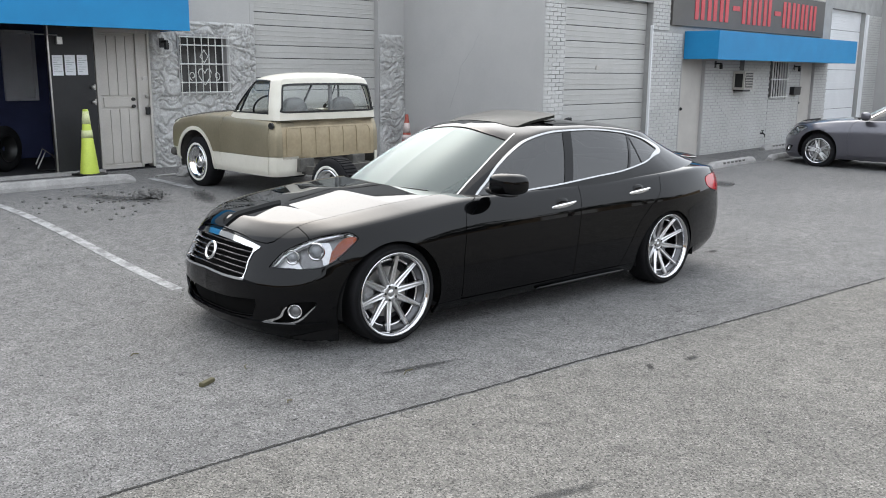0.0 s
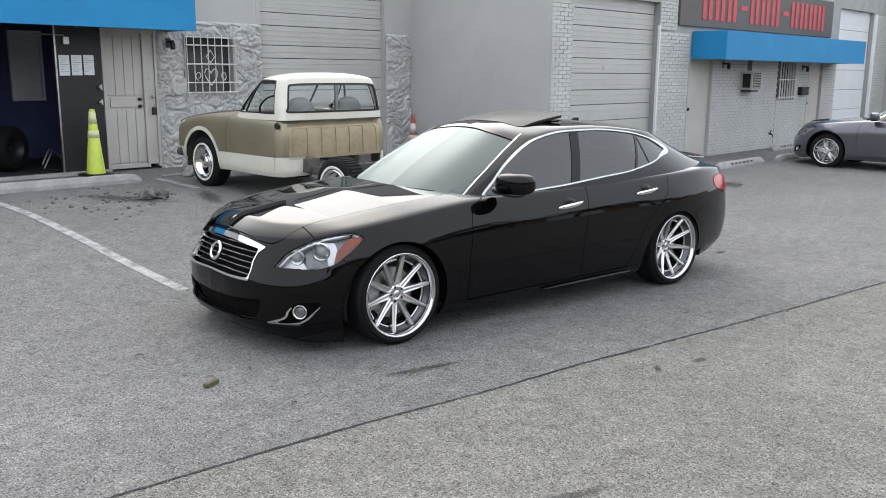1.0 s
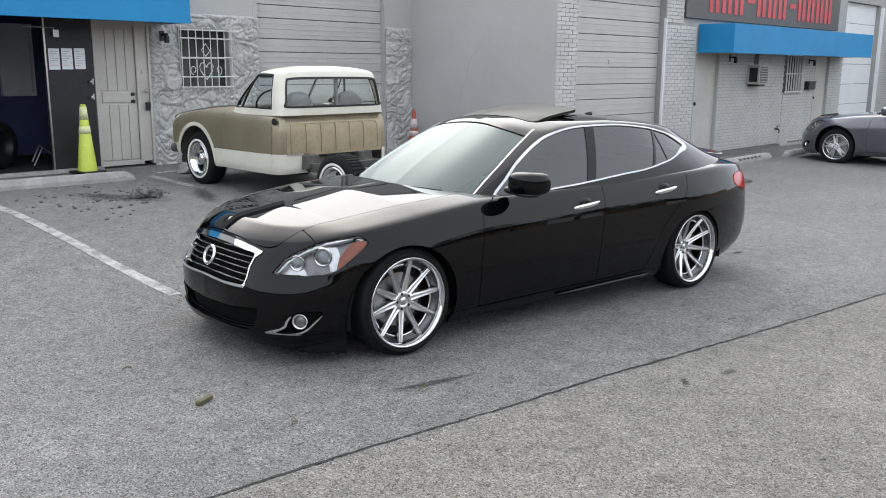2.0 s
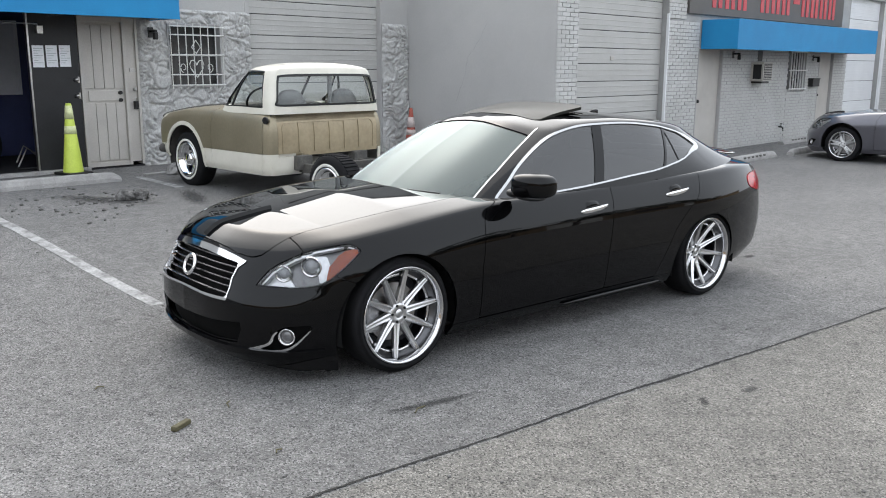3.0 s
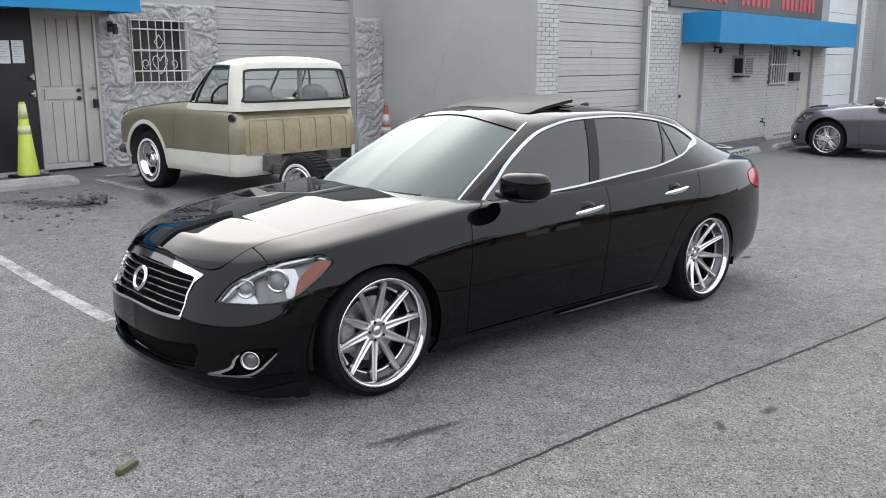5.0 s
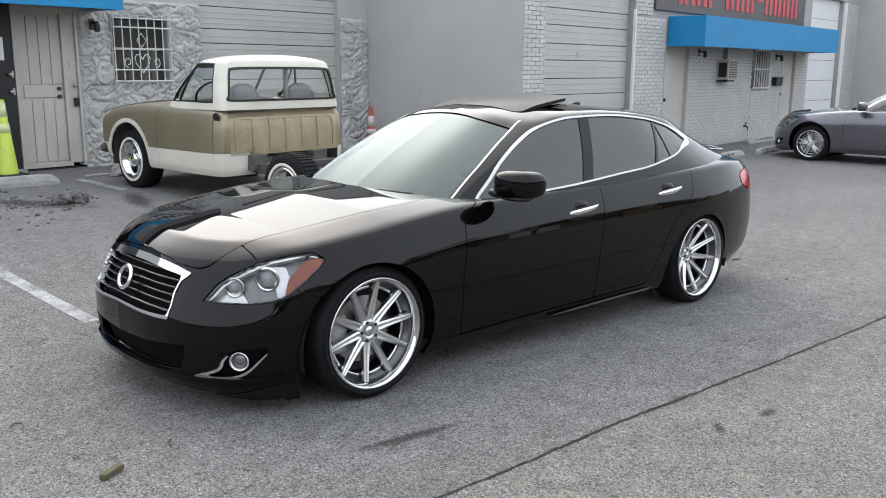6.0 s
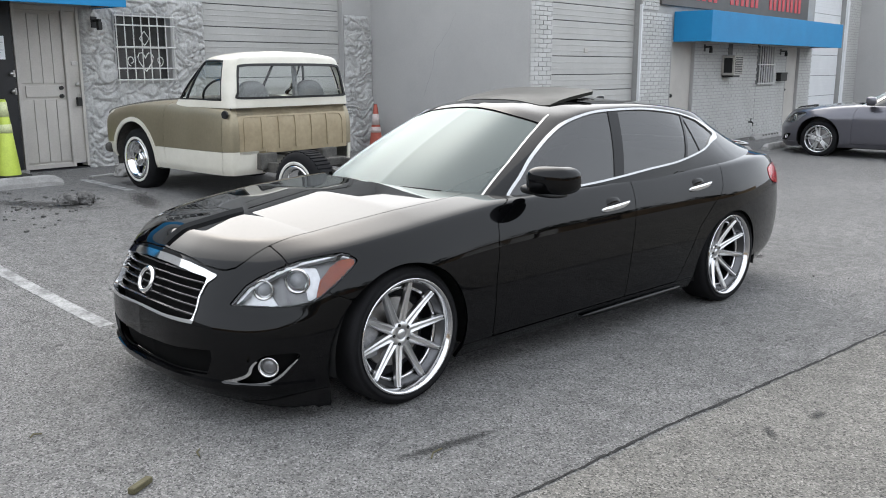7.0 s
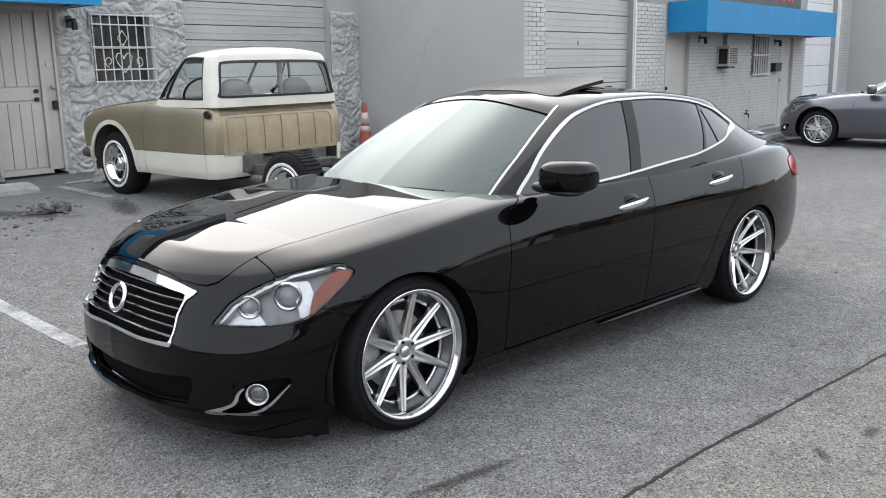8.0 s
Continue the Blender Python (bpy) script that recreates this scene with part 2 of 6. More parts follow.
def puff(c, r, power=3.0, seg=28, rings=18, shear=None):
    """A rounded block: a superellipsoid."""
    bm = bmesh.new()
    grid = []
    f = lambda v: math.copysign(abs(v) ** (2 / power), v)
    for i in range(rings + 1):
        a = math.pi * (i / rings - 0.5)
        row = []
        for j in range(seg):
            b = 2 * math.pi * j / seg
            v = Vector((c[0] + r[0] * f(math.cos(a)) * f(math.cos(b)), c[1] + r[1] * f(math.cos(a)) * f(math.sin(b)), c[2] + r[2] * f(math.sin(a))))
            if shear:
                v = shear(v)
            row.append(bm.verts.new(v))
        grid.append(row)
    for a, b in zip(grid, grid[1:]):
        for j in range(seg):
            bm.faces.new((a[j], a[(j + 1) % seg], b[(j + 1) % seg], b[j]))
    bmesh.ops.remove_doubles(bm, verts=bm.verts, dist=1e-5)
    bmesh.ops.recalc_face_normals(bm, faces=bm.faces)
    return bm


# ---- shared materials ----
M_PAINT = mat("gloss black car paint", (0.0018, 0.0018, 0.0022), (0.0015, 0.0015, 0.0018), 0.02, scale=2, grain=0.0, ior=1.345)
M_TRIM = mat("black plastic", (0.012, 0.012, 0.012), (0.008, 0.008, 0.008), 0.45, scale=6, fine=200, grain=0.1)
M_VOID = mat("black mesh", (0.004, 0.004, 0.004), (0.003, 0.003, 0.003), 0.85, scale=30, grain=0.3, ior=1.2)
M_CHROME = mat("chrome", (0.80, 0.80, 0.80), (0.76, 0.76, 0.76), 0.08, metal=1.0, scale=4, grain=0.02)
M_BRIGHTWORK = mat("satin bright trim", (0.50, 0.50, 0.50), (0.46, 0.46, 0.46), 0.22, metal=1.0, scale=4, grain=0.02)
M_ALLOY = mat("brushed silver alloy", (0.70, 0.70, 0.70), (0.62, 0.62, 0.62), 0.30, metal=1.0, scale=8, fine=300, grain=0.04)
M_POLISH = mat("polished rim lip", (0.66, 0.66, 0.67), (0.60, 0.60, 0.61), 0.12, metal=1.0, scale=6, grain=0.02)
M_RUBBER = mat("tyre rubber", (0.010, 0.010, 0.011), (0.006, 0.006, 0.007), 0.85, scale=8, fine=120, grain=0.2, bump=0.001, bump_scale=200, ior=1.3)
M_BARREL = mat("satin grey barrel", (0.13, 0.13, 0.135), (0.10, 0.10, 0.105), 0.3, metal=1.0, scale=6, grain=0.04)
M_STEEL = mat("brake steel", (0.42, 0.41, 0.40), (0.34, 0.33, 0.32), 0.4, metal=1.0, scale=10, fine=200, grain=0.1)
M_CALIPER = mat("cast grey caliper", (0.42, 0.42, 0.43), (0.35, 0.35, 0.36), 0.5, metal=0.3, scale=10)
M_AMBER = mat("amber lens", (0.34, 0.05, 0.003), (0.25, 0.032, 0.002), 0.15, scale=20, grain=0.15)
M_RED = mat("red tail lens", (0.42, 0.008, 0.014), (0.30, 0.005, 0.010), 0.15, scale=20, grain=0.05)
M_LAMP = mat("silver lamp bowl", (0.74, 0.75, 0.77), (0.60, 0.61, 0.63), 0.35, metal=0.7, scale=20, grain=0.05)
M_SEAT = mat("dark leather", (0.035, 0.033, 0.03), (0.025, 0.024, 0.022), 0.5, scale=6, grain=0.1)
M_SCREEN = pane_material("windscreen glass", (0.24, 0.31, 0.30), 1.47, 0.33, dust_haze=0.06)
M_BOWL = mat("smoked lamp bowl", (0.20, 0.20, 0.205), (0.14, 0.14, 0.145), 0.3, metal=0.6, scale=20, grain=0.05)
M_TINT = pane_material("tinted side glass", (0.05, 0.05, 0.05), 1.9)
M_LENS = pane_material("clear lamp lens", (0.9, 0.9, 0.9), 1.45)
M_CLEAR = pane_material("clear window glass", (0.94, 0.965, 0.95), 1.42, even=0.07)
M_PROJ = mat("projector glass", (0.36, 0.37, 0.39), (0.28, 0.29, 0.31), 0.05, scale=20, grain=0.0, coat=1.0)
M_SLAT = mat("dark chrome slat", (0.13, 0.13, 0.135), (0.10, 0.10, 0.105), 0.2, metal=0.9, scale=8, grain=0.02)
M_ROOFGLASS = mat("dark roof glass", (0.03, 0.03, 0.026), (0.024, 0.024, 0.021), 0.30, scale=3, grain=0.0, ior=1.15)
M_GREYPAINT = mat("metallic grey car paint", (0.115, 0.112, 0.13), (0.105, 0.102, 0.12), 0.28, metal=0.5, scale=2, grain=0.02, coat=1.0)


# ---- building ----
YL, YR, XS, ROOF = 13.43, 10.1, 11.72, 4.1
M_ROLL = mat("worn cream shutter paint", (0.438, 0.433, 0.416), (0.393, 0.388, 0.370), 0.45, scale=1.6, fine=40, grain=0.04)
M_BRIGHT = mat("fresh white paint", (0.720, 0.729, 0.738), (0.666, 0.675, 0.684), 0.4, scale=2, grain=0.03)
M_GROOVE = mat("shutter joint", (0.10, 0.10, 0.10), (0.07, 0.07, 0.07), 0.8)
M_GLASS = mat("dark window glass", (0.055, 0.055, 0.055), (0.035, 0.035, 0.035), 0.05, scale=3, coat=0.5)
M_NAVY = mat("navy interior paint", (0.08, 0.095, 0.20), (0.06, 0.07, 0.15), 0.7, scale=2)
M_IRON = mat("white painted iron", (0.62, 0.62, 0.60), (0.52, 0.51, 0.49), 0.5, scale=12, grain=0.1)
M_PAPER = mat("white paper", (0.78, 0.79, 0.82), (0.74, 0.75, 0.78), 0.8, scale=6, grain=0.03)
M_INK = mat("grey print", (0.35, 0.36, 0.38), (0.30, 0.31, 0.33), 0.8)
M_SIGN = mat("dark brown-grey sign board", (0.085, 0.078, 0.072), (0.07, 0.065, 0.06), 0.5, scale=2, fine=40, grain=0.05)
M_SIGNRED = mat("faded red lettering", (0.55, 0.06, 0.07), (0.46, 0.05, 0.06), 0.5, scale=5)
M_LOCK = mat("satin nickel", (0.5, 0.49, 0.47), (0.42, 0.41, 0.4), 0.3, metal=1.0)
M_ACBODY = mat("beige appliance metal", (0.45, 0.43, 0.39), (0.38, 0.36, 0.33), 0.5, scale=5)


def structure(name, mesh, label, category="wall"):
    return tagged(new(name, mesh), label, category, kind="structure")


def boxes(items, material, bevel=0.0):
    bm = bmesh.new()
    for a, b in items:
        add_box(bm, a, b, bevel)
    return finish(bm, material)


structure("wall_left", boxes([((-45, YL, 2.40), (5.67, YL + 0.25, ROOF)), ((5.67, YL, 2.36), (6.52, YL + 0.25, ROOF)), ((6.52, YL, 2.50), (8.35, YL + 0.25, ROOF)), ((8.35, YL, 3.35), (11.08, YL + 0.25, ROOF)),
                              ((11.08, YL, 2.44), (XS, YL + 0.25, ROOF)), ((-45, YL, -0.2), (3.4, YL + 0.25, 2.40))], M_STUCCO), "grey painted stucco wall above stone cladding")
structure("wall_return", boxes([((XS - 0.004, YR + 0.006, -0.2), (XS + 0.25, YL + 0.25, ROOF - 0.002))], M_STUCCO), "plain grey stucco side wall")
structure("wall_right", boxes([((XS, YR + 0.012, 3.1), (15.1, YR + 0.3, ROOF)), ((15.1, YR + 0.012, 2.62), (24.18, YR + 0.3, ROOF)), ((24.18, YR + 0.012, 3.50), (28.05, YR + 0.3, ROOF)), ((XS, YR + 0.012, -0.2), (12.3, YR + 0.3, 3.1)),
                               ((15.09, YR + 0.012, -0.2), (16.28, YR + 0.3, 2.62)), ((16.28, YR + 0.012, 2.10), (17.32, YR + 0.3, 2.62)), ((17.32, YR + 0.012, -0.2), (20.56, YR + 0.3, 2.62)), ((20.56, YR + 0.012, -0.2), (21.52, YR + 0.3, 1.22)),
                               ((20.56, YR + 0.012, 2.12), (21.52, YR + 0.3, 2.62)), ((21.52, YR + 0.012, -0.2), (22.36, YR + 0.3, 2.62)), ((22.36, YR + 0.012, 2.10), (23.28, YR + 0.3, 2.62)), ((23.28, YR + 0.012, -0.2), (24.18, YR + 0.3, 2.62)), ((26.72, YR + 0.012, -0.2), (28.05, YR + 0.3, 3.5))], M_MORTAR), "white painted brick shop front wall")
structure("wall_end", boxes([((28.05, 6.8, -0.2), (28.3, YR + 0.3, ROOF)), ((28.3, 6.8, -0.2), (70, 7.05, ROOF))], M_STUCCO), "plain grey stucco side wall")
structure("wall_back", boxes([((-45, 30, -0.2), (70, 30.3, ROOF))], M_STUCCO), "plain rear wall of the units")
# slab is out of view, added so sky light doesn't leak into the units
structure("roof", boxes([((-45, YL + 0.25, ROOF - 0.35), (70, 30, ROOF - 0.15)), ((XS + 0.25, YR + 0.3, ROOF - 0.35), (70, YL + 0.25, ROOF - 0.15)), ((28.3, 7.05, ROOF - 0.35), (70, YR + 0.3, ROOF - 0.15))], M_CONC), "unseen flat concrete roof added to keep sky light out", "roof")
structure("parapet_cap", boxes([((-45, YL - 0.03, ROOF), (XS + 0.28, YL + 0.28, ROOF + 0.06)), ((XS - 0.03, YR - 0.03, ROOF + 0.001), (28.3, YR + 0.33, ROOF + 0.061))], M_CONC), "concrete parapet cap", "trim")


def shutter(name, x0, x1, y, z0, z1, lines, label, paint=None):
    """A sectional roller door: a dark backing and one proud panel between each pair of joints, with pressed ribs."""
    back = structure(name, boxes([((x0, y + 0.03, z0), (x1, y + 0.06, z1))], M_GROOVE), label, "shutter")
    for a, b in zip(lines, lines[1:]):
        bm = box((x0 + 0.004, y, a + 0.006), (x1 - 0.004, y + 0.028, b - 0.006), 0.004)
        n = max(1, round((b - a) / 0.085))
        for k in range(1, n):
            zz = a + (b - a) * k / n
            add_box(bm, (x0 + 0.02, y - 0.005, zz - 0.007), (x1 - 0.02, y + 0.003, zz + 0.007), 0.002)
        part("panel", bm, paint or M_ROLL, back)
    return back


def stack(top, bottom, steps):
    z, out, k = top, [top], 0
    while z > bottom:
        z -= steps[k % len(steps)]
        out.append(z)
        k += 1
    return out[::-1]


shutter("shutter_left", 8.35, 11.08, YL + 0.11, 0.2, 3.35, stack(3.26, 0.3, (0.21, 0.32)), "cream ribbed roller shutter door")
shutter("shutter_mid", 12.3, 15.085, YR + 0.13, -0.1, 3.1, stack(3.14, 0.0, (0.26, 0.29)), "cream ribbed roller shutter door")
shutter("shutter_right", 24.18, 26.72, YR + 0.13, -0.1, 3.5, stack(3.5, 0.0, (0.53,)), "white sectional garage door", M_BRIGHT)
structure("shutter_track", boxes([((15.055, YR - 0.035, -0.05), (15.088, YR + 0.02, 2.68))], M_BRIGHT, 0.008), "white steel shutter guide post", "trim")
structure("shutter_track_2", boxes([((26.72, YR - 0.05, -0.05), (26.86, YR + 0.02, 3.45))], M_BRIGHT, 0.008), "white steel shutter guide post", "trim")
structure("shutter_frame", boxes([((8.27, YL - 0.004, 0.2), (8.35, YL + 0.14, 3.35)), ((11.062, YL + 0.002, 0.2), (11.082, YL + 0.11, 3.35))], M_STUCCO, 0.004), "grey shutter jamb", "trim")


def rubble(x0, x1, z0, z1, y, step=0.0135, hole=None):
    """Rough stone facing: irregular blocks with deep joints, modelled in relief."""
    nx, nz = int((x1 - x0) / step) + 1, int((z1 - z0) / step) + 1
    vs, idx = [], {}
    for j in range(nz + 1):
        for i in range(nx + 1):
            x, z = x0 + (x1 - x0) * i / nx, z0 + (z1 - z0) * j / nz
            w = noise.noise_vector(Vector((x * 3.1, z * 3.1, 1.7))) * 0.12
            d, _ = noise.voronoi(Vector((x * 4.9 + w.x * 9, z * 6.6 + w.z * 9, 0.3)))
            joint = min(1.0, (d[1] - d[0]) * 7.5)
            rough = noise.fractal(Vector((x * 22, z * 24, 4.0)), 0.7, 2.1, 3)
            fold = (1 - abs(noise.noise(Vector((x * 5.5 + w.x * 26, z * 7 + w.z * 26, 6.0))))) ** 9
            edge = min(1.0, min(x - x0, x1 - x, z - z0, z1 - z) / 0.04 + 0.15)
            depth = (0.008 + 0.075 * joint ** 0.5 * (0.6 + 0.5 * noise.noise(Vector((x * 2.3, z * 2.3, 9)))) + 0.010 * rough - 0.050 * fold) * edge
            idx[i, j] = len(vs)
            vs.append((x + w.x * 0.05, y - max(0.002, depth), z))
    fs = []
    for j in range(nz):
        for i in range(nx):
            cx, cz = x0 + (x1 - x0) * (i + 0.5) / nx, z0 + (z1 - z0) * (j + 0.5) / nz
            if hole and hole[0] < cx < hole[1] and hole[2] < cz < hole[3]:
                continue
            fs.append((idx[i, j], idx[i + 1, j], idx[i + 1, j + 1], idx[i, j + 1]))
    return mesh_from(vs, fs, M_STONE, True)


structure("stone_cladding", rubble(6.492, 8.35, 0.15, 2.52, YL, hole=(6.95, 7.84, 1.43, 2.32)), "rough pale stone facing round a barred window")
structure("stone_cladding_2", rubble(11.08, XS, 0.15, 2.46, YL - 0.006), "rough pale stone facing on a pillar")
structure("wall_core", boxes([((6.52, YL + 0.01, -0.1), (6.95, YL + 0.25, 2.5)), ((7.84, YL + 0.01, -0.1), (8.35, YL + 0.25, 2.5)), ((6.95, YL + 0.01, -0.1), (7.84, YL + 0.25, 1.42)), ((6.95, YL + 0.01, 2.32), (7.84, YL + 0.25, 2.5)), ((11.08, YL + 0.01, -0.1), (XS, YL + 0.25, 2.44))], M_STUCCO), "masonry behind the stone facing")

# barred window in the stone wall
win = structure("window_1", boxes([((6.95, YL + 0.10, 1.43), (7.84, YL + 0.11, 2.32))], M_GLASS), "dark window behind white iron bars with a scroll heart", "window")
part("window_frame", boxes([((6.94, YL - 0.045, 1.415), (6.965, YL + 0.10, 2.325)), ((7.79, YL - 0.045, 1.415), (7.85, YL + 0.10, 2.325)), ((6.965, YL - 0.04, 2.295), (7.79, YL + 0.10, 2.325)), ((6.965, YL - 0.05, 1.415), (7.79, YL + 0.10, 1.44))], M_STUCCO, 0.005), None, win)
part("sash_rail", boxes([((6.965, YL + 0.06, 1.865), (7.79, YL + 0.10, 1.89))], M_IRON, 0.004), None, win)
for k in range(8):
    xx = 6.965 + 0.121 * k
    part("iron_bar", tube([(xx, YL - 0.075, 1.40), (xx, YL - 0.075, 2.33)], 0.0085, 6), M_IRON, win)
for zz in (1.45, 1.60, 1.88, 2.16, 2.28):
    part("iron_rail", tube([(6.945, YL - 0.082, zz), (7.835, YL - 0.082, zz)], 0.0105, 6), M_IRON, win)
for sx in (-1, 1):
    heart = [(7.355 + sx * hx, YL - 0.09, hz) for hx, hz in ((0.0, 1.56), (0.05, 1.62), (0.10, 1.69), (0.115, 1.75), (0.09, 1.80), (0.05, 1.805), (0.02, 1.775), (0.0, 1.735))]
    part("scroll", tube(heart, 0.007, 6), M_IRON, win)
    part("scroll", tube([(7.355, YL - 0.09, 1.90), (7.355 + sx * 0.07, YL - 0.09, 1.99), (7.355, YL - 0.09, 2.09)], 0.007, 6), M_IRON, win)
    part("scroll", tube([(7.355 + sx * (0.215 + (0.048 - 0.005 * a) * math.cos(a)), YL - 0.09, 1.70 + (0.06 - 0.006 * a) * math.sin(a)) for a in np.linspace(-1.5, 5.0, 20)], 0.006, 6), M_IRON, win)

# white security door
door = structure("door_1", boxes([((5.70, YL + 0.03, 0.36), (6.27, YL + 0.06, 2.30))], M_WHITE, 0.004), "white metal security door with pressed panels and a lock box", "door")
part("door_frame", boxes([((5.66, YL - 0.015, 0.36), (5.70, YL + 0.10, 2.36)), ((6.27, YL - 0.018, 0.36), (6.31, YL + 0.10, 2.36)), ((6.455, YL - 0.02, 0.36), (6.49, YL + 0.12, 2.36)), ((5.70, YL - 0.012, 2.30), (6.455, YL + 0.10, 2.36)), ((5.70, YL - 0.012, 0.36), (6.27, YL + 0.06, 0.42))], M_WHITE, 0.004), None, door)
part("side_leaf", boxes([((6.31, YL + 0.012, 0.40), (6.455, YL + 0.05, 2.30))], M_WHITE, 0.004), None, door)
for k in range(4):
    for za, zb in ((0.44, 1.22), (1.42, 2.26)):
        xx = 5.705 + 0.141 * k
        part("panel", box((xx + 0.004, YL + 0.014, za), (xx + 0.137, YL + 0.034, zb), 0.004), M_WHITE, door)
part("mail_plate", box((5.76, YL + 0.012, 1.25), (6.24, YL + 0.034, 1.39), 0.006), M_WHITE, door)
for zz in (1.36, 1.26):
    part("lock", finish(disc(0.026, -0.02, 0.02, 20), M_TRIM), None, door).matrix_local = pose(6.20, YL + 0.0, zz)
part("knob", ellipsoid((6.40, YL - 0.03, 1.40), (0.028, 0.028, 0.028)), M_LOCK, door, smooth=True)
part("lock_box", box((6.385, YL - 0.045, 1.13), (6.44, YL + 0.012, 1.24), 0.006), M_TRIM, door, "black key lock box")
part("shackle", tube([(6.395 + 0.0175 * (1 - math.cos(a)), YL - 0.02, 1.24 + 0.05 * math.sin(a)) for a in np.linspace(0, math.pi, 9)], 0.005, 6), M_LOCK, door)
part("latch_plate", box((6.36, YL - 0.0, 1.64), (6.45, YL + 0.014, 1.69), 0.003), M_LOCK, door)

# black door leaf and the dark shop behind the open doorway
leaf = structure("door_2", boxes([((5.03, YL - 0.01, 0.36), (5.645, YL + 0.04, 2.40))], M_BLACK, 0.004), "black steel door with three posted white papers", "door")
for k in range(3):
    xx = 5.055 + 0.172 * k
    paper = part("paper", box((xx, YL - 0.014, 1.70 + 0.004 * k), (xx + 0.145, YL - 0.0115, 1.975 + 0.004 * k)), M_PAPER, leaf, "posted white paper sheet")
    for r in range(7):
        part("text_bar", box((xx + 0.015, YL - 0.0155, 1.935 - 0.030 * r), (xx + 0.13 - 0.03 * ((r * 7 + k) % 3), YL - 0.0145, 1.941 - 0.030 * r)), M_INK, paper)
for zz in (1.54, 1.33):
    part("knob", ellipsoid((5.585, YL - 0.04, zz), (0.027, 0.03, 0.027)), M_LOCK, leaf, smooth=True)
    part("strike", box((5.615, YL - 0.018, zz - 0.04), (5.642, YL - 0.008, zz + 0.04), 0.003), M_LOCK, leaf)
part("leaf_edge", boxes([((5.005, YL - 0.015, 0.36), (5.028, YL + 0.05, 2.40))], M_LOCK), None, leaf)
part("door_closer", tube([(4.72, YL - 0.05, 2.25), (5.13, YL - 0.05, 2.24), (5.15, YL - 0.03, 2.16)], 0.010, 6), M_LOCK, leaf)
part("closer_box", box((5.12, YL - 0.06, 2.12), (5.20, YL - 0.012, 2.22), 0.006), M_LOCK, leaf)
structure("shop_room", boxes([((3.3, 16.0, 0.2), (6.6, 16.1, 2.9)), ((3.3, YL + 0.25, 0.2), (3.4, 16.0, 2.9)), ((6.6, YL + 0.25, 0.2), (6.7, 16.1, 2.9)), ((3.3, YL + 0.25, 2.85), (6.7, 16.1, 2.95))], M_NAVY), "dark navy shop interior")
structure("shop_floor", boxes([((3.3, YL + 0.0, 0.2), (6.7, 16.1, 0.345))], M_DARK), "dark worn shop floor", "floor")
# paper-white pane stands in for dim daylight coming through this window
iw = structure("window_2", boxes([((5.38, 15.97, 1.33), (5.80, 15.99, 2.34))], M_PAPER), "framed inner window, its pane painted pale for the daylight behind", "window")
part("window_frame", boxes([((5.33, 15.94, 1.28), (5.38, 15.995, 2.39)), ((5.80, 15.94, 1.28), (5.85, 15.995, 2.39)), ((5.38, 15.94, 1.28), (5.80, 15.995, 1.33)), ((5.38, 15.94, 2.34), (5.80, 15.995, 2.39))], M_PAPER, 0.004), None, iw)
structure("threshold", boxes([((3.4, YL - 0.12, 0.30), (5.66, YL - 0.001, 0.375))], M_CONC, 0.01), "worn concrete door threshold", "trim")

# plain doors in the brick front
for name, x0, x1, kx in (("door_3", 16.28, 17.32, 16.42), ("door_4", 22.36, 23.28, 22.47)):
    d = structure(name, boxes([((x0 + 0.03, YR + 0.06, 0.02), (x1 - 0.03, YR + 0.10, 2.07))], M_WHITE, 0.004), "plain light grey steel door", "door")
    part("door_frame", boxes([((x0, YR - 0.01, 0.0), (x0 + 0.03, YR + 0.14, 2.10)), ((x1 - 0.03, YR - 0.01, 0.0), (x1, YR + 0.14, 2.10)), ((x0 + 0.03, YR - 0.008, 2.07), (x1 - 0.03, YR + 0.14, 2.10))], M_STUCCO, 0.003), None, d)
    part("knob", ellipsoid((kx, YR + 0.03, 1.07), (0.035, 0.035, 0.035)), M_TRIM, d, smooth=True)
    for zz in (0.3, 1.05, 1.8):
        part("hinge", tube([(x1 - 0.035, YR + 0.05, zz - 0.05), (x1 - 0.035, YR + 0.05, zz + 0.05)], 0.012, 8), M_LOCK, d)
w2 = structure("window_3", boxes([((20.56, YR + 0.16, 1.22), (21.52, YR + 0.18, 2.12))], M_GLASS), "small dark window behind white bars", "window")
for k in range(7):
    xx = 20.62 + 0.14 * k
    part("iron_bar", tube([(xx, YR - 0.05, 1.20), (xx, YR - 0.05, 2.14)], 0.016, 6), M_IRON, w2)
for zz in (1.24, 1.66, 2.08):
    part("iron_rail", tube([(20.54, YR - 0.055, zz), (21.54, YR - 0.055, zz)], 0.018, 6), M_IRON, w2)


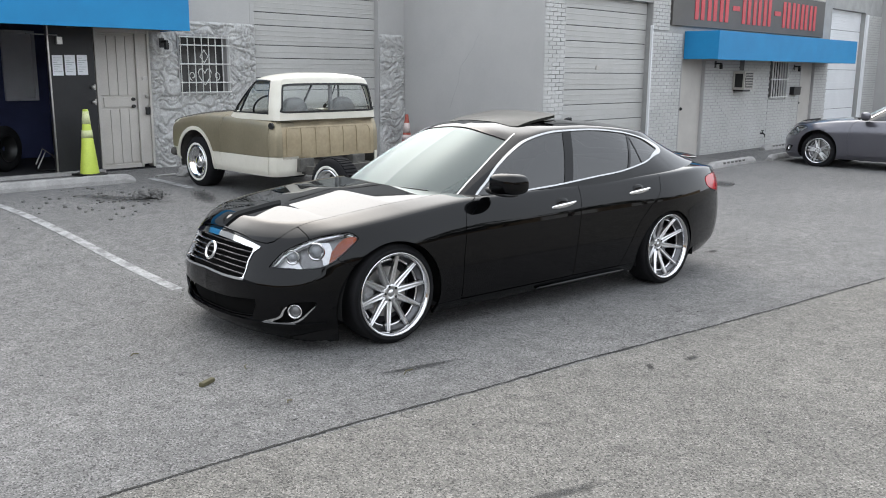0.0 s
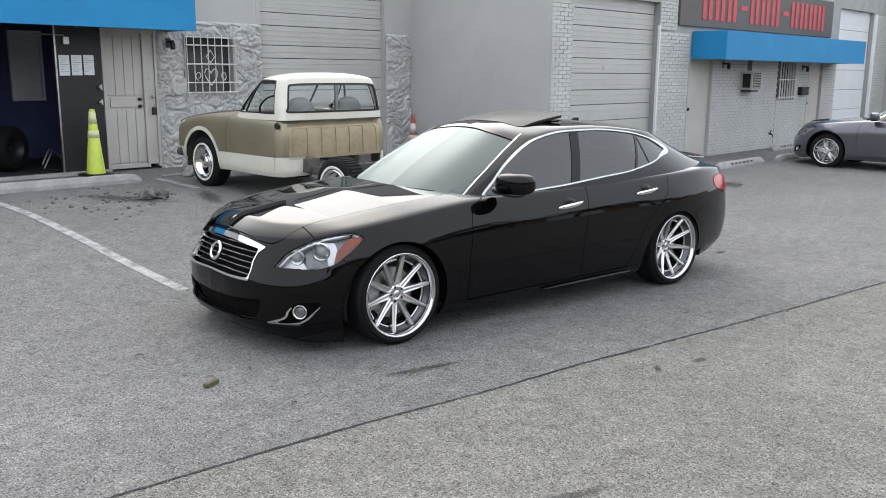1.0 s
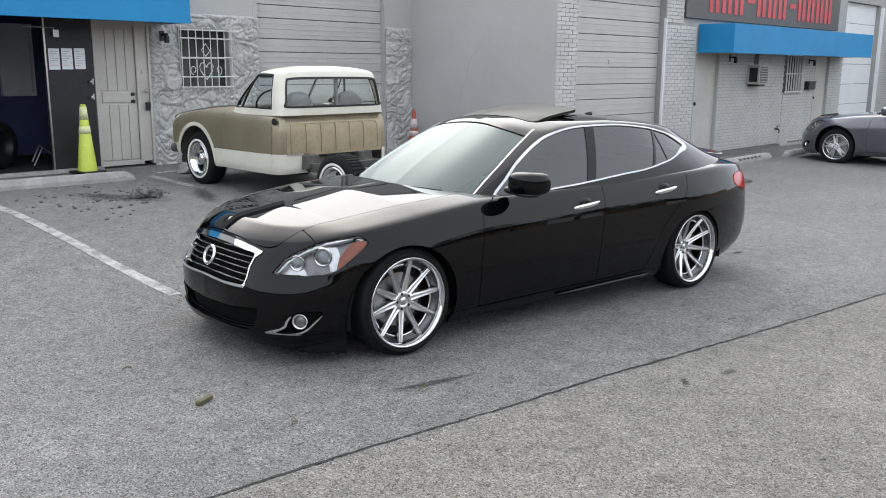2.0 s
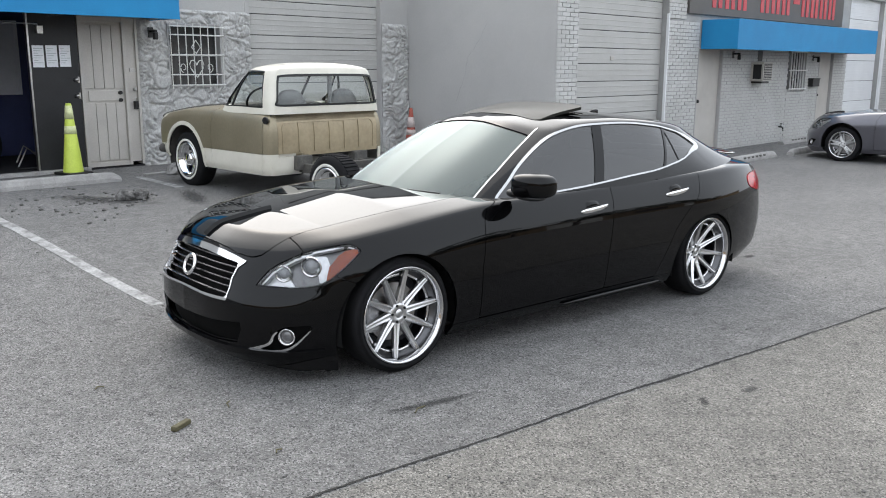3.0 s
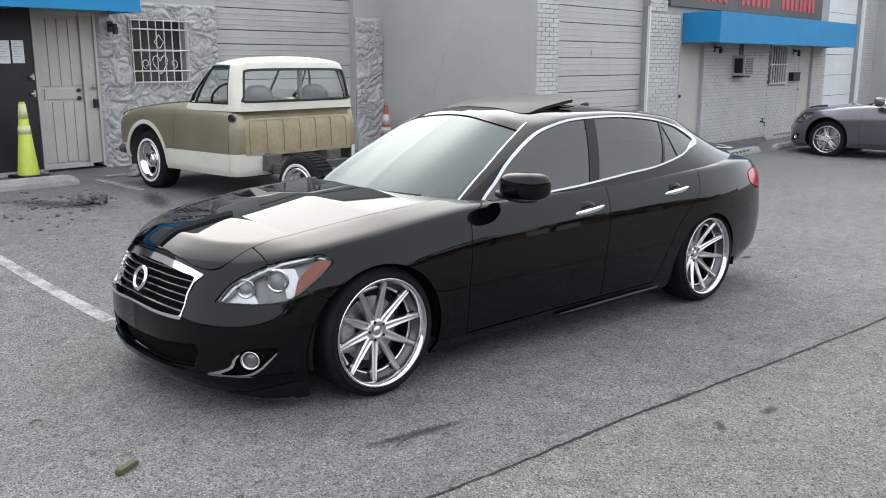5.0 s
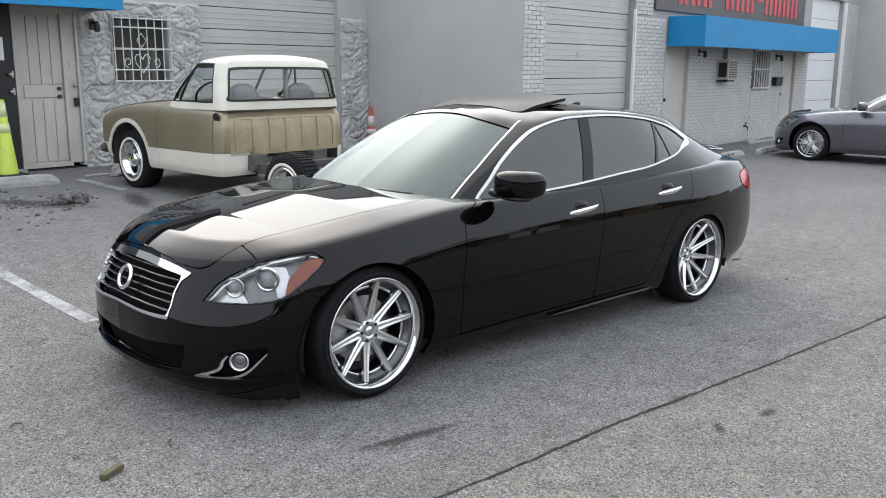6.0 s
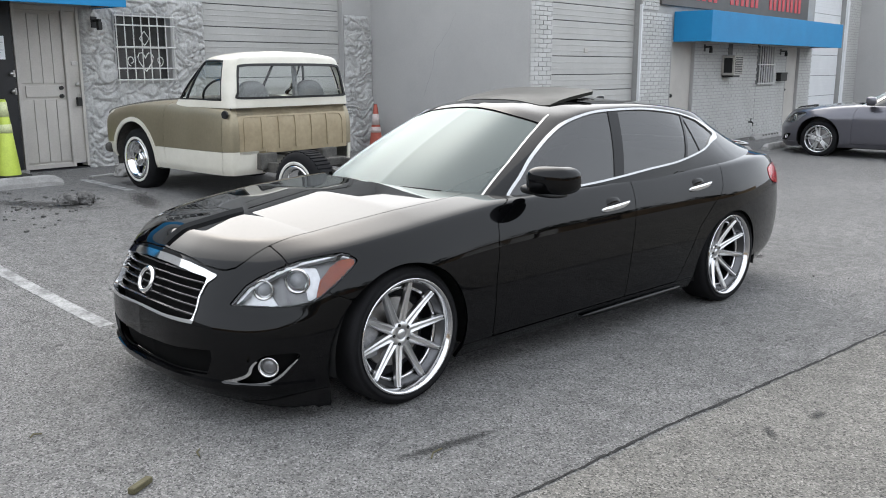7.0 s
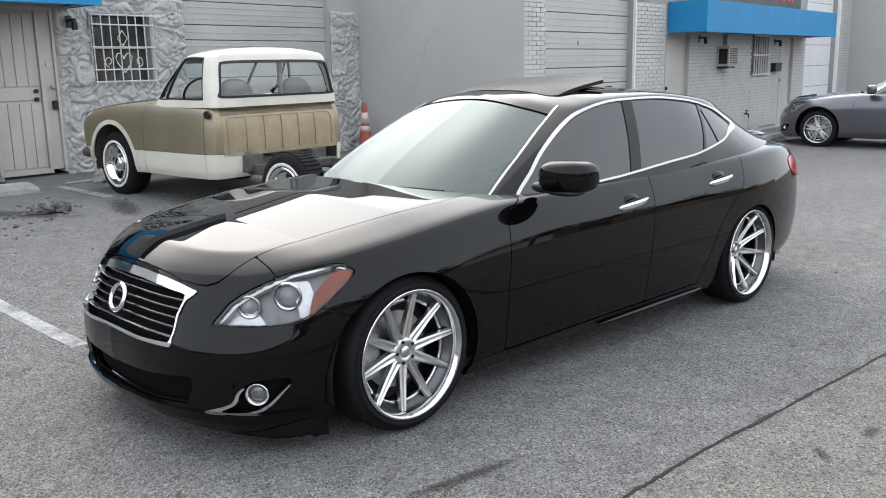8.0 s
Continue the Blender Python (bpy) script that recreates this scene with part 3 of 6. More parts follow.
def awning(x0, x1, y0, y1, z0, z1, label):
    """A canvas box awning: front valance, end caps and top stretched over a frame."""
    a = empty("awning", pose(0, 0, 0), label, "awning")
    part("front_valance", box((x0, y0, z0), (x1, y0 + 0.012, z1), 0.004), M_BLUE, a)
    for xx in (x0, x1 - 0.012):
        part("end_cap", box((xx + (0.0005 if xx == x0 else -0.0005), y0 + 0.012, z0 + 0.01), (xx + 0.012, y1 - 0.002, z1 - 0.002), 0.003), M_BLUE, a)
    part("top_sheet", box((x0 + 0.002, y0 + 0.014, z1 - 0.014), (x1 - 0.002, y1 - 0.004, z1 - 0.003), 0.002), M_BLUE, a)
    n = int((x1 - x0) / 1.25)
    for k in range(n + 1):
        xx = x0 + 0.04 + (x1 - x0 - 0.08) * k / n
        part("frame_tube", tube([(xx, y1 - 0.01, z0 + 0.03), (xx, y0 + 0.03, z0 + 0.03), (xx, y0 + 0.03, z1 - 0.03), (xx, y1 - 0.01, z1 - 0.03)], 0.013, 6), M_LOCK, a)
    part("edge_tube", tube([(x0 + 0.02, y0 + 0.03, z0 + 0.02), (x1 - 0.02, y0 + 0.03, z0 + 0.02)], 0.013, 6), M_LOCK, a)
    return a


awning(1.2, 6.70, 12.6, YL, 2.33, 3.05, "bright blue canvas awning over the shop doors")
awning(16.36, 24.02, 9.35, YR, 2.06, 2.62, "bright blue canvas awning over the brick front")


def bracket_lamp(x, y, z):
    lamp = empty("wall_lamp", pose(x, y, z), "small black wall bracket lamp under the awning", "lamp", "lamps under the awnings")
    part("arm", box((-0.02, -0.16, 0.05), (0.02, 0.0, 0.085), 0.005), M_TRIM, lamp)
    part("head", box((-0.03, -0.17, -0.05), (0.03, -0.11, 0.05), 0.012), M_TRIM, lamp)
    part("plate", box((-0.04, -0.015, -0.02), (0.04, 0.0, 0.12), 0.004), M_TRIM, lamp)


bracket_lamp(6.67, YL - 0.06, 2.13)
bracket_lamp(17.75, YR, 1.93)
bracket_lamp(21.95, YR, 1.90)

# sign board: its digits stand as plain bars
board = empty("sign_board", pose(0, 0, 0), "dark sign board with a row of faded red figures", "sign")
part("board", box((15.75, YR - 0.05, 2.715), (23.5, YR + 0.006, 3.60), 0.006), M_SIGN, board)
part("white_strip", box((15.75, YR - 0.051, 3.605), (23.5, YR + 0.006, 4.05), 0.006), M_WHITE, board)
for k in range(12):
    xx = 16.62 + 0.535 * k
    if k in (3, 7):
        part("red_bar", box((xx + 0.06, YR - 0.062, 3.12), (xx + 0.40, YR - 0.0505, 3.22), 0.004), M_SIGNRED, board)
    else:
        part("red_bar", box((xx, YR - 0.062, 2.86), (xx + 0.15, YR - 0.0505, 3.46), 0.004), M_SIGNRED, board)
        part("red_bar", box((xx + 0.25, YR - 0.062, 2.86), (xx + 0.40, YR - 0.0505, 3.46), 0.004), M_SIGNRED, board)

# air conditioner through the brick wall
ac = empty("air_conditioner", pose(18.62, YR, 1.44), "beige window air conditioner jutting from the wall", "air conditioner")
part("case", box((0.0, -0.28, 0.0), (0.46, 0.01, 0.40), 0.012), M_ACBODY, ac)
part("side_grille", box((-0.006, -0.24, 0.05), (0.004, -0.06, 0.35), 0.003), M_TRIM, ac)
for k in range(9):
    part("fin", box((0.05, -0.292, 0.05 + 0.035 * k), (0.41, -0.278, 0.064 + 0.035 * k), 0.003), M_ACBODY, ac)
part("grille_backing", box((0.04, -0.2835, 0.035), (0.42, -0.2805, 0.365)), M_TRIM, ac)
part("support", box((0.05, -0.24, -0.04), (0.41, 0.0, -0.003), 0.004), M_TRIM, ac)
part("wall_patch", box((0.30, -0.012, 0.42), (0.52, 0.010, 0.66)), M_TRIM, ac)
mail = empty("mail_box", pose(21.78, YR, 1.28), "small dark wall mail box", "mail box")
part("case", box((0, -0.12, 0), (0.42, 0.012, 0.19), 0.012), M_TRIM, mail)
part("lid", box((-0.008, -0.13, 0.17), (0.428, 0.0, 0.20), 0.006), M_TRIM, mail)
tap = empty("hose_tap", pose(20.28, YR, 0.40), "brass hose tap on the brick wall", "tap")
part("spout", tube([(0, 0.02, 0.0), (0, -0.08, 0.0), (0, -0.11, -0.03), (0, -0.11, -0.09)], 0.018, 8), M_TRIM, tap)
part("handle", tube([(-0.05, -0.06, 0.07), (0.05, -0.06, 0.07)], 0.012, 6), M_TRIM, tap)
part("stem", tube([(0, -0.06, 0.0), (0, -0.06, 0.07)], 0.010, 6), M_TRIM, tap)
plug = empty("door_handle_plate", pose(13.42, YR + 0.125, 1.84), "small pale shutter handle plate", "handle")
part("plate", box((0, -0.012, 0), (0.11, 0.002, 0.07), 0.006), M_WHITE, plug)

crack = [(XS, 11.53, 2.44), (XS, 11.70, 2.16), (XS, 11.97, 1.86), (XS, 12.01, 1.61), (XS, 12.17, 1.25), (XS, 12.24, 1.10)]
cv = []
for k, (a, b) in enumerate(zip(crack, crack[1:])):
    for t in (0.0, 0.25, 0.5, 0.75):
        cv.append((XS - 0.0065, a[1] + (b[1] - a[1]) * t + 0.02 * noise.noise(Vector((k * 3 + t * 5, 1, 2))), a[2] + (b[2] - a[2]) * t))
structure("wall_crack", mesh_from([(x, y + d, z) for x, y, z in cv for d in (-0.004, 0.004)], [(2 * i, 2 * i + 1, 2 * i + 3, 2 * i + 2) for i in range(len(cv) - 1)], M_MORTAR), "hairline crack in the stucco", "wall")

# what stands inside the open shop
tyre = empty("spare_wheel", pose(4.62, 14.3, 0.345, 0, 0, 35), "dark spare wheel leaning in the shop doorway", "wheel")
part("tyre", lathe([(0.19, -0.10), (0.24, -0.115), (0.30, -0.10), (0.325, -0.06), (0.325, 0.06), (0.30, 0.10), (0.24, 0.115), (0.19, 0.10)], 40), M_RUBBER, tyre, smooth=True).location = (0, 0, 0.325)
part("rim", lathe([(0.19, -0.10), (0.18, -0.09), (0.17, -0.03), (0.03, -0.02)], 32), M_TRIM, tyre, smooth=True).location = (0, 0, 0.325)
cart = empty("hand_cart", pose(4.95, 14.0, 0.345, 0, 0, -20), "small folded metal hand cart in the shop", "cart")
part("frame_bar", tube([(0, 0, 0.10), (0.10, 0, 0.32), (0.28, 0, 0.18)], 0.012, 6), M_LOCK, cart)
part("frame_bar", tube([(0.02, -0.08, 0.05), (0.14, -0.08, 0.30), (0.30, -0.08, 0.14)], 0.012, 6), M_LOCK, cart)
part("foot", tube([(0.0, 0.0, 0.012), (0.30, 0.0, 0.012), (0.30, -0.08, 0.012)], 0.012, 6), M_TRIM, cart)
part("upright", tube([(0.30, -0.04, 0.0), (0.29, -0.04, 0.16)], 0.012, 6), M_TRIM, cart)


# ---- black sedan: surfaces ----


def spline(points, count, dense=None):
    """Smooth curve through points (Catmull-Rom, centripetal spacing), resampled evenly; also the control parameter of each sample."""
    p = np.array(points, float)
    k = len(p)
    ext = np.vstack([2 * p[0] - p[1], p, 2 * p[-1] - p[-2]])
    out, par = [], []
    for i in range(k - 1):
        p0, p1, p2, p3 = ext[i:i + 4]
        for t in np.linspace(0, 1, 24, endpoint=False):
            out.append(0.5 * (2 * p1 + (p2 - p0) * t + (2 * p0 - 5 * p1 + 4 * p2 - p3) * t * t + (3 * p1 - p0 - 3 * p2 + p3) * t ** 3))
            par.append(i + t)
    out.append(p[-1])
    par.append(k - 1)
    out, par = np.array(out), np.array(par)
    arc = np.concatenate([[0], np.cumsum(np.linalg.norm(np.diff(out, axis=0), axis=1))])
    want = np.linspace(0, arc[-1], count) if dense is None else np.concatenate([np.linspace(0, dense[0], dense[1], endpoint=False), np.linspace(dense[0], arc[-1], count)])
    return np.stack([np.interp(want, arc, out[:, j]) for j in range(out.shape[1])], 1), np.interp(want, arc, par), want


def curve(par, values):
    """Values at whole parameters, carried smoothly to par."""
    v = np.array(values, float)
    e = np.concatenate([[2 * v[0] - v[1]], v, [2 * v[-1] - v[-2]]])
    i = np.clip(par.astype(int), 0, len(v) - 2)
    t = par - i
    p0, p1, p2, p3 = e[i], e[i + 1], e[i + 2], e[i + 3]
    return 0.5 * (2 * p1 + (p2 - p0) * t + (2 * p0 - 5 * p1 + 4 * p2 - p3) * t * t + (3 * p1 - p0 - 3 * p2 + p3) * t ** 3)


def mirror_grid(g):
    """Both halves of a grid (along, up, 3) whose first and last columns lie on the centre line."""
    other = g[1:-1][::-1].copy()
    other[..., 1] *= -1
    return np.concatenate([g, other], 0)


def grid_normals(g):
    du = np.roll(g, -1, 0) - np.roll(g, 1, 0)
    dv = np.empty_like(g)
    dv[:, 1:-1] = g[:, 2:] - g[:, :-2]
    dv[:, 0], dv[:, -1] = g[:, 1] - g[:, 0], g[:, -1] - g[:, -2]
    n = np.cross(du, dv)
    bad = np.linalg.norm(n, axis=2) < 1e-12
    n[bad] = (0, 0, 1)
    return n / np.linalg.norm(n, axis=2, keepdims=True)


def lower_skin():
    """Bumpers, wings, doors, bonnet and boot lid: x forward, y left, z up. Rings run round the plan, from the sill up and in to the spine."""
    plan, par, arc = spline([(2.33, 0), (2.31, 0.28), (2.235, 0.53), (2.08, 0.73), (1.80, 0.86), (1.45, 0.915), (0.8, 0.915), (0, 0.915), (-0.8, 0.92),
                             (-1.45, 0.93), (-1.9, 0.89), (-2.30, 0.782), (-2.50, 0.63), (-2.60, 0.35), (-2.63, 0)], 210, (1.15, 120))
    z_top = curve(par, [0.79, 0.785, 0.775, 0.782, 0.828, 0.874, 0.936, 0.956, 0.966, 0.976, 0.980, 0.962, 0.945, 0.940, 0.938])
    z_low = curve(par, [0.18, 0.178, 0.172, 0.165, 0.185, 0.20, 0.20, 0.20, 0.20, 0.20, 0.215, 0.24, 0.26, 0.27, 0.27])
    front = np.clip(1 - (par - 2.3) / 2.0, 0, 1)
    front = front * front * (3 - 2 * front)
    back = np.clip((par - 10.0) / 2.5, 0, 1)
    back = back * back * (3 - 2 * back)
    tang = np.gradient(plan, axis=0)
    tang /= np.linalg.norm(tang, axis=1, keepdims=True)
    inward = np.stack([tang[:, 1], -tang[:, 0]], 1)
    inward[0], inward[-1] = (-1, 0), (1, 0)
    inward = np.where((inward * (np.array([0, 0]) - plan)).sum(1)[:, None] < 0, -inward, inward)
    knots = [0, 0.1, 0.3, 0.5, 0.7, 0.85, 1.0]
    knots_nose = [0, 0.1, 0.35, 0.58, 0.66, 0.85, 1.0]
    side = np.array([0.085, 0.040, 0.016, 0.004, 0.002, 0.026, 0.085])
    nose = np.array([0.085, 0.03, 0.006, 0.008, 0.040, 0.092, 0.15])
    tail = np.array([0.10, 0.03, 0.0, 0.005, 0.03, 0.05, 0.09])
    rows = []
    for s in np.linspace(0, 1, 64):
        w = [curve(np.array([s_to_par(s, k)]), f)[0] for f, k in ((side, knots), (nose, knots_nose), (tail, knots))]
        off = w[0] * (1 - front) * (1 - back) + w[1] * front + w[2] * back
        for axle, swell in ((1.44, 0.014), (-1.42, 0.016)):
            off = off - swell * np.exp(-((plan[:, 0] - axle) / 0.34) ** 2) * math.exp(-((s - 0.74) / 0.15) ** 2)
        xy = plan + inward * off[:, None]
        rows.append(np.column_stack([xy, z_low + (z_top - z_low) * s]))
    edge = rows[-1]
    sx = np.clip(edge[:, 0], -1.95, 1.75)
    z_mid = np.interp(sx, [-1.95, -1.5, -1.0, 0.0, 0.85, 1.3, 1.75], [1.062, 1.05, 1.02, 0.985, 0.988, 0.970, 0.905])
    z_mid = np.where(edge[:, 0] < -1.95, 1.062, z_mid)
    for r in np.linspace(0, 1, 50)[1:]:
        x, y = edge[:, 0] * (1 - r) + sx * r, edge[:, 1] * (1 - r)
        crest = (math.sqrt(1.0144) - math.sqrt((1 - r) ** 2 + 0.0144)) / (math.sqrt(1.0144) - 0.12)
        tent = 0.45 * min(r / 0.235, 1.0) ** 0.8 + 0.55 * crest
        hood = np.clip((x - 0.3) / 0.5, 0, 1)
        hood = hood * hood * (3 - 2 * hood)
        rise = tent * hood + (1 - (1 - r) ** (1.9 + 0.9 * front)) * (1 - hood)
        z = edge[:, 2] + (z_mid - edge[:, 2]) * rise
        rows.append(np.column_stack([x, y, z]))
    g = np.stack(rows, 1)
    for _ in range(4):
        g[:, 1:-1] += 0.5 * (0.5 * (g[:, 2:] + g[:, :-2]) - g[:, 1:-1])
    g[0, :, 1] = g[-1, :, 1] = 0
    return g, arc


def s_to_par(s, knots):
    return float(np.interp(s, knots, range(len(knots))))


GLASS_BASE = [(0.98, 0), (0.94, 0.34), (0.84, 0.63), (0.69, 0.762), (0.46, 0.808), (0.1, 0.828), (-0.5, 0.842), (-1.1, 0.825), (-1.60, 0.745), (-2.0, 0.58), (-2.14, 0.30), (-2.17, 0)]


def upper_skin():
    """Glass house and roof, from below the belt up and in to the roof's spine."""
    base, par, arc = spline(GLASS_BASE, 320)
    top = np.column_stack([curve(par, [0.16, 0.14, 0.06, -0.03, -0.18, -0.42, -0.70, -1.0, -1.31, -1.50, -1.56, -1.58]),
                           curve(par, [0, 0.30, 0.50, 0.585, 0.615, 0.637, 0.645, 0.645, 0.61, 0.50, 0.27, 0])])
    z_base = curve(par, [0.90, 0.90, 0.895, 0.895, 0.90, 0.92, 0.94, 0.958, 0.982, 1.018, 1.055, 1.065])
    z_top = curve(par, [1.372, 1.366, 1.338, 1.338, 1.362, 1.376, 1.374, 1.352, 1.315, 1.29, 1.285, 1.285])
    bulge = curve(par, [0.035, 0.035, 0.03, 0.028, 0.032, 0.034, 0.034, 0.034, 0.036, 0.04, 0.04, 0.04])
    flare = curve(par, [0, 0, 0, 0, 0, 0, 0, 0.01, 0.10, 0.12, 0.07, 0.05])
    ease = 1 + 0.3 * np.clip((par - 6.8) / 1.0, 0, 1)
    out = base - top
    out /= np.linalg.norm(out, axis=1, keepdims=True) + 1e-9
    rows = []
    for s in np.linspace(0, 1, 62):
        lift = bulge * math.sin(math.pi * s ** 0.9)
        up = s ** ease
        rows.append(np.column_stack([base * (1 - s) + top * s + out * (lift * 0.7 + flare * (1 - s) ** 3)[:, None], z_base * (1 - up) + z_top * up + lift * 0.5]))
    edge = rows[-1]
    sx = np.clip(edge[:, 0], -1.05, -0.25)
    z_mid = np.interp(sx, [-1.05, -0.65, -0.25], [1.388, 1.42, 1.418])
    for r in np.linspace(0, 1, 34)[1:]:
        z = edge[:, 2] + (z_mid - edge[:, 2]) * (1 - (1 - r) ** 2.0)
        rows.append(np.column_stack([edge[:, 0] * (1 - r) + sx * r, edge[:, 1] * (1 - r), z]))
    g = np.stack(rows, 1)
    for _ in range(12):
        g[:, 1:-1] += 0.5 * (0.5 * (g[:, 2:] + g[:, :-2]) - g[:, 1:-1])
    g[0, :, 1] = g[-1, :, 1] = 0
    return g, arc


# ---- sedan: panels cut from the surfaces ----


class Skin:
    def __init__(self, half):
        g = mirror_grid(half)
        n = grid_normals(g)
        a, b = g.shape[:2]
        self.p, self.n = g.reshape(-1, 3), n.reshape(-1, 3)
        idx = np.arange(a * b).reshape(a, b)
        nxt = np.roll(idx, -1, 0)
        self.q = np.stack([idx[:, :-1], nxt[:, :-1], nxt[:, 1:], idx[:, 1:]], -1).reshape(-1, 4)
        if (self.n * (self.p - np.array([0, 0, 0.6]))).sum() < 0:
            self.n = -self.n
            self.q = self.q[:, ::-1]
        self.u, self.y, self.z = self.p.T
        self.a = np.abs(self.y)


def inside(px, py, poly):
    """Signed distance to a closed outline, positive within."""
    v = np.array(poly, float)
    d = np.full(px.shape, 1e9)
    odd = np.zeros(px.shape, bool)
    for (x0, y0), (x1, y1) in zip(v, np.roll(v, -1, 0)):
        ex, ey = x1 - x0, y1 - y0
        t = np.clip(((px - x0) * ex + (py - y0) * ey) / (ex * ex + ey * ey + 1e-12), 0, 1)
        d = np.minimum(d, np.hypot(px - x0 - t * ex, py - y0 - t * ey))
        if y0 != y1:
            odd ^= ((y0 > py) != (y1 > py)) & (px < ex * (py - y0) / ey + x0)
    return np.where(odd, d, -d)


def round_off(poly, count=80):
    """The closed outline through the points, with soft corners."""
    p = list(poly)
    pts, _, _ = spline(p + [p[0], p[1]], count + count // len(p))
    k = np.linalg.norm(pts - np.array(p[1]), axis=1)
    start = int(np.argmin(k[: len(pts) // 2]))
    end = len(pts) - 1
    return pts[start:end]


def panel(skin, f, material, offset=0.0, flange=0.014):
    """The stretch of the skin where f > 0, as a mesh with folded edges."""
    ins = f > 0
    cnt = ins[skin.q].sum(1)
    faces = [tuple(r) for r in skin.q[cnt == 4]]
    newp, newn, cache = [], [], {}
    base = len(skin.p)

    def cut(i, j):
        key = (i, j) if i < j else (j, i)
        if key not in cache:
            t = f[i] / (f[i] - f[j])
            cache[key] = base + len(newp)
            newp.append(skin.p[i] * (1 - t) + skin.p[j] * t)
            newn.append(skin.n[i] * (1 - t) + skin.n[j] * t)
        return cache[key]

    for r in skin.q[(cnt > 0) & (cnt < 4)]:
        loop = []
        for i, j in zip(r, np.roll(r, -1)):
            if ins[i]:
                loop.append(int(i))
            if ins[i] != ins[j]:
                loop.append(cut(int(i), int(j)))
        if len(loop) > 2:
            faces.append(tuple(loop))
    if not faces:
        faces = [(0, 1, 2)]
    p = np.vstack([skin.p, np.array(newp).reshape(-1, 3)])
    n = np.vstack([skin.n, np.array(newn).reshape(-1, 3)])
    n /= np.linalg.norm(n, axis=1, keepdims=True) + 1e-12
    used = np.unique([i for fc in faces for i in fc])
    remap = {int(o): k for k, o in enumerate(used)}
    p, n = p[used] + n[used] * offset, n[used]
    faces = [tuple(remap[int(i)] for i in fc) for fc in faces]
    if flange:
        seen = {}
        for fc in faces:
            for i, j in zip(fc, fc[1:] + fc[:1]):
                seen[(i, j)] = 1
        rim = [(i, j) for i, j in seen if (j, i) not in seen]
        k = len(p)
        ends = sorted({i for e in rim for i in e})
        to = {i: k + m for m, i in enumerate(ends)}
        e_p, e_n = p[ends], n[ends]
        lift = np.zeros_like(e_n)
        for i, j in rim:
            w = np.cross(p[j] - p[i], n[i])
            w /= np.linalg.norm(w) + 1e-12
            lift[to[i] - k] += w
            lift[to[j] - k] += w
        lift /= np.linalg.norm(lift, axis=1, keepdims=True) + 1e-9
        m = len(ends)
        p = np.vstack([p, e_p, e_p - e_n * flange])
        n = np.vstack([n, lift, lift])
        faces += [(to[j], to[i], to[i] + m, to[j] + m) for i, j in rim]
    me = bpy.data.meshes.new("panel")
    me.from_pydata([tuple(v) for v in p], [], faces)
    me.materials.append(material)
    me.shade_smooth()
    me.normals_split_custom_set_from_vertices([tuple(v) for v in n])
    return me


def spoke(r0, y0, r1, y1, w0, w1, thick):
    """One ridged wheel spoke along +z, hollowed along its face."""
    bm = bmesh.new()
    rings = []
    for k in range(7):
        t = k / 6
        r = r0 + (r1 - r0) * t
        y = y0 + (y1 - y0) * t ** 1.35
        w = (w0 + (w1 - w0) * t) / 2
        d = thick * (1 - 0.3 * t)
        rings.append([bm.verts.new((x, yy, r)) for x, yy in ((-w * 1.15, y - d), (-w, y - 0.007), (-w * 0.62, y), (-w * 0.2, y - 0.008), (w * 0.2, y - 0.008), (w * 0.62, y), (w, y - 0.007), (w * 1.15, y - d))])
    for a, b in zip(rings, rings[1:]):
        for i in range(8):
            bm.faces.new((a[i], a[(i + 1) % 8], b[(i + 1) % 8], b[i]))
    bm.faces.new(rings[0])
    bm.faces.new(rings[-1][::-1])
    bmesh.ops.recalc_face_normals(bm, faces=bm.faces)
    return bm


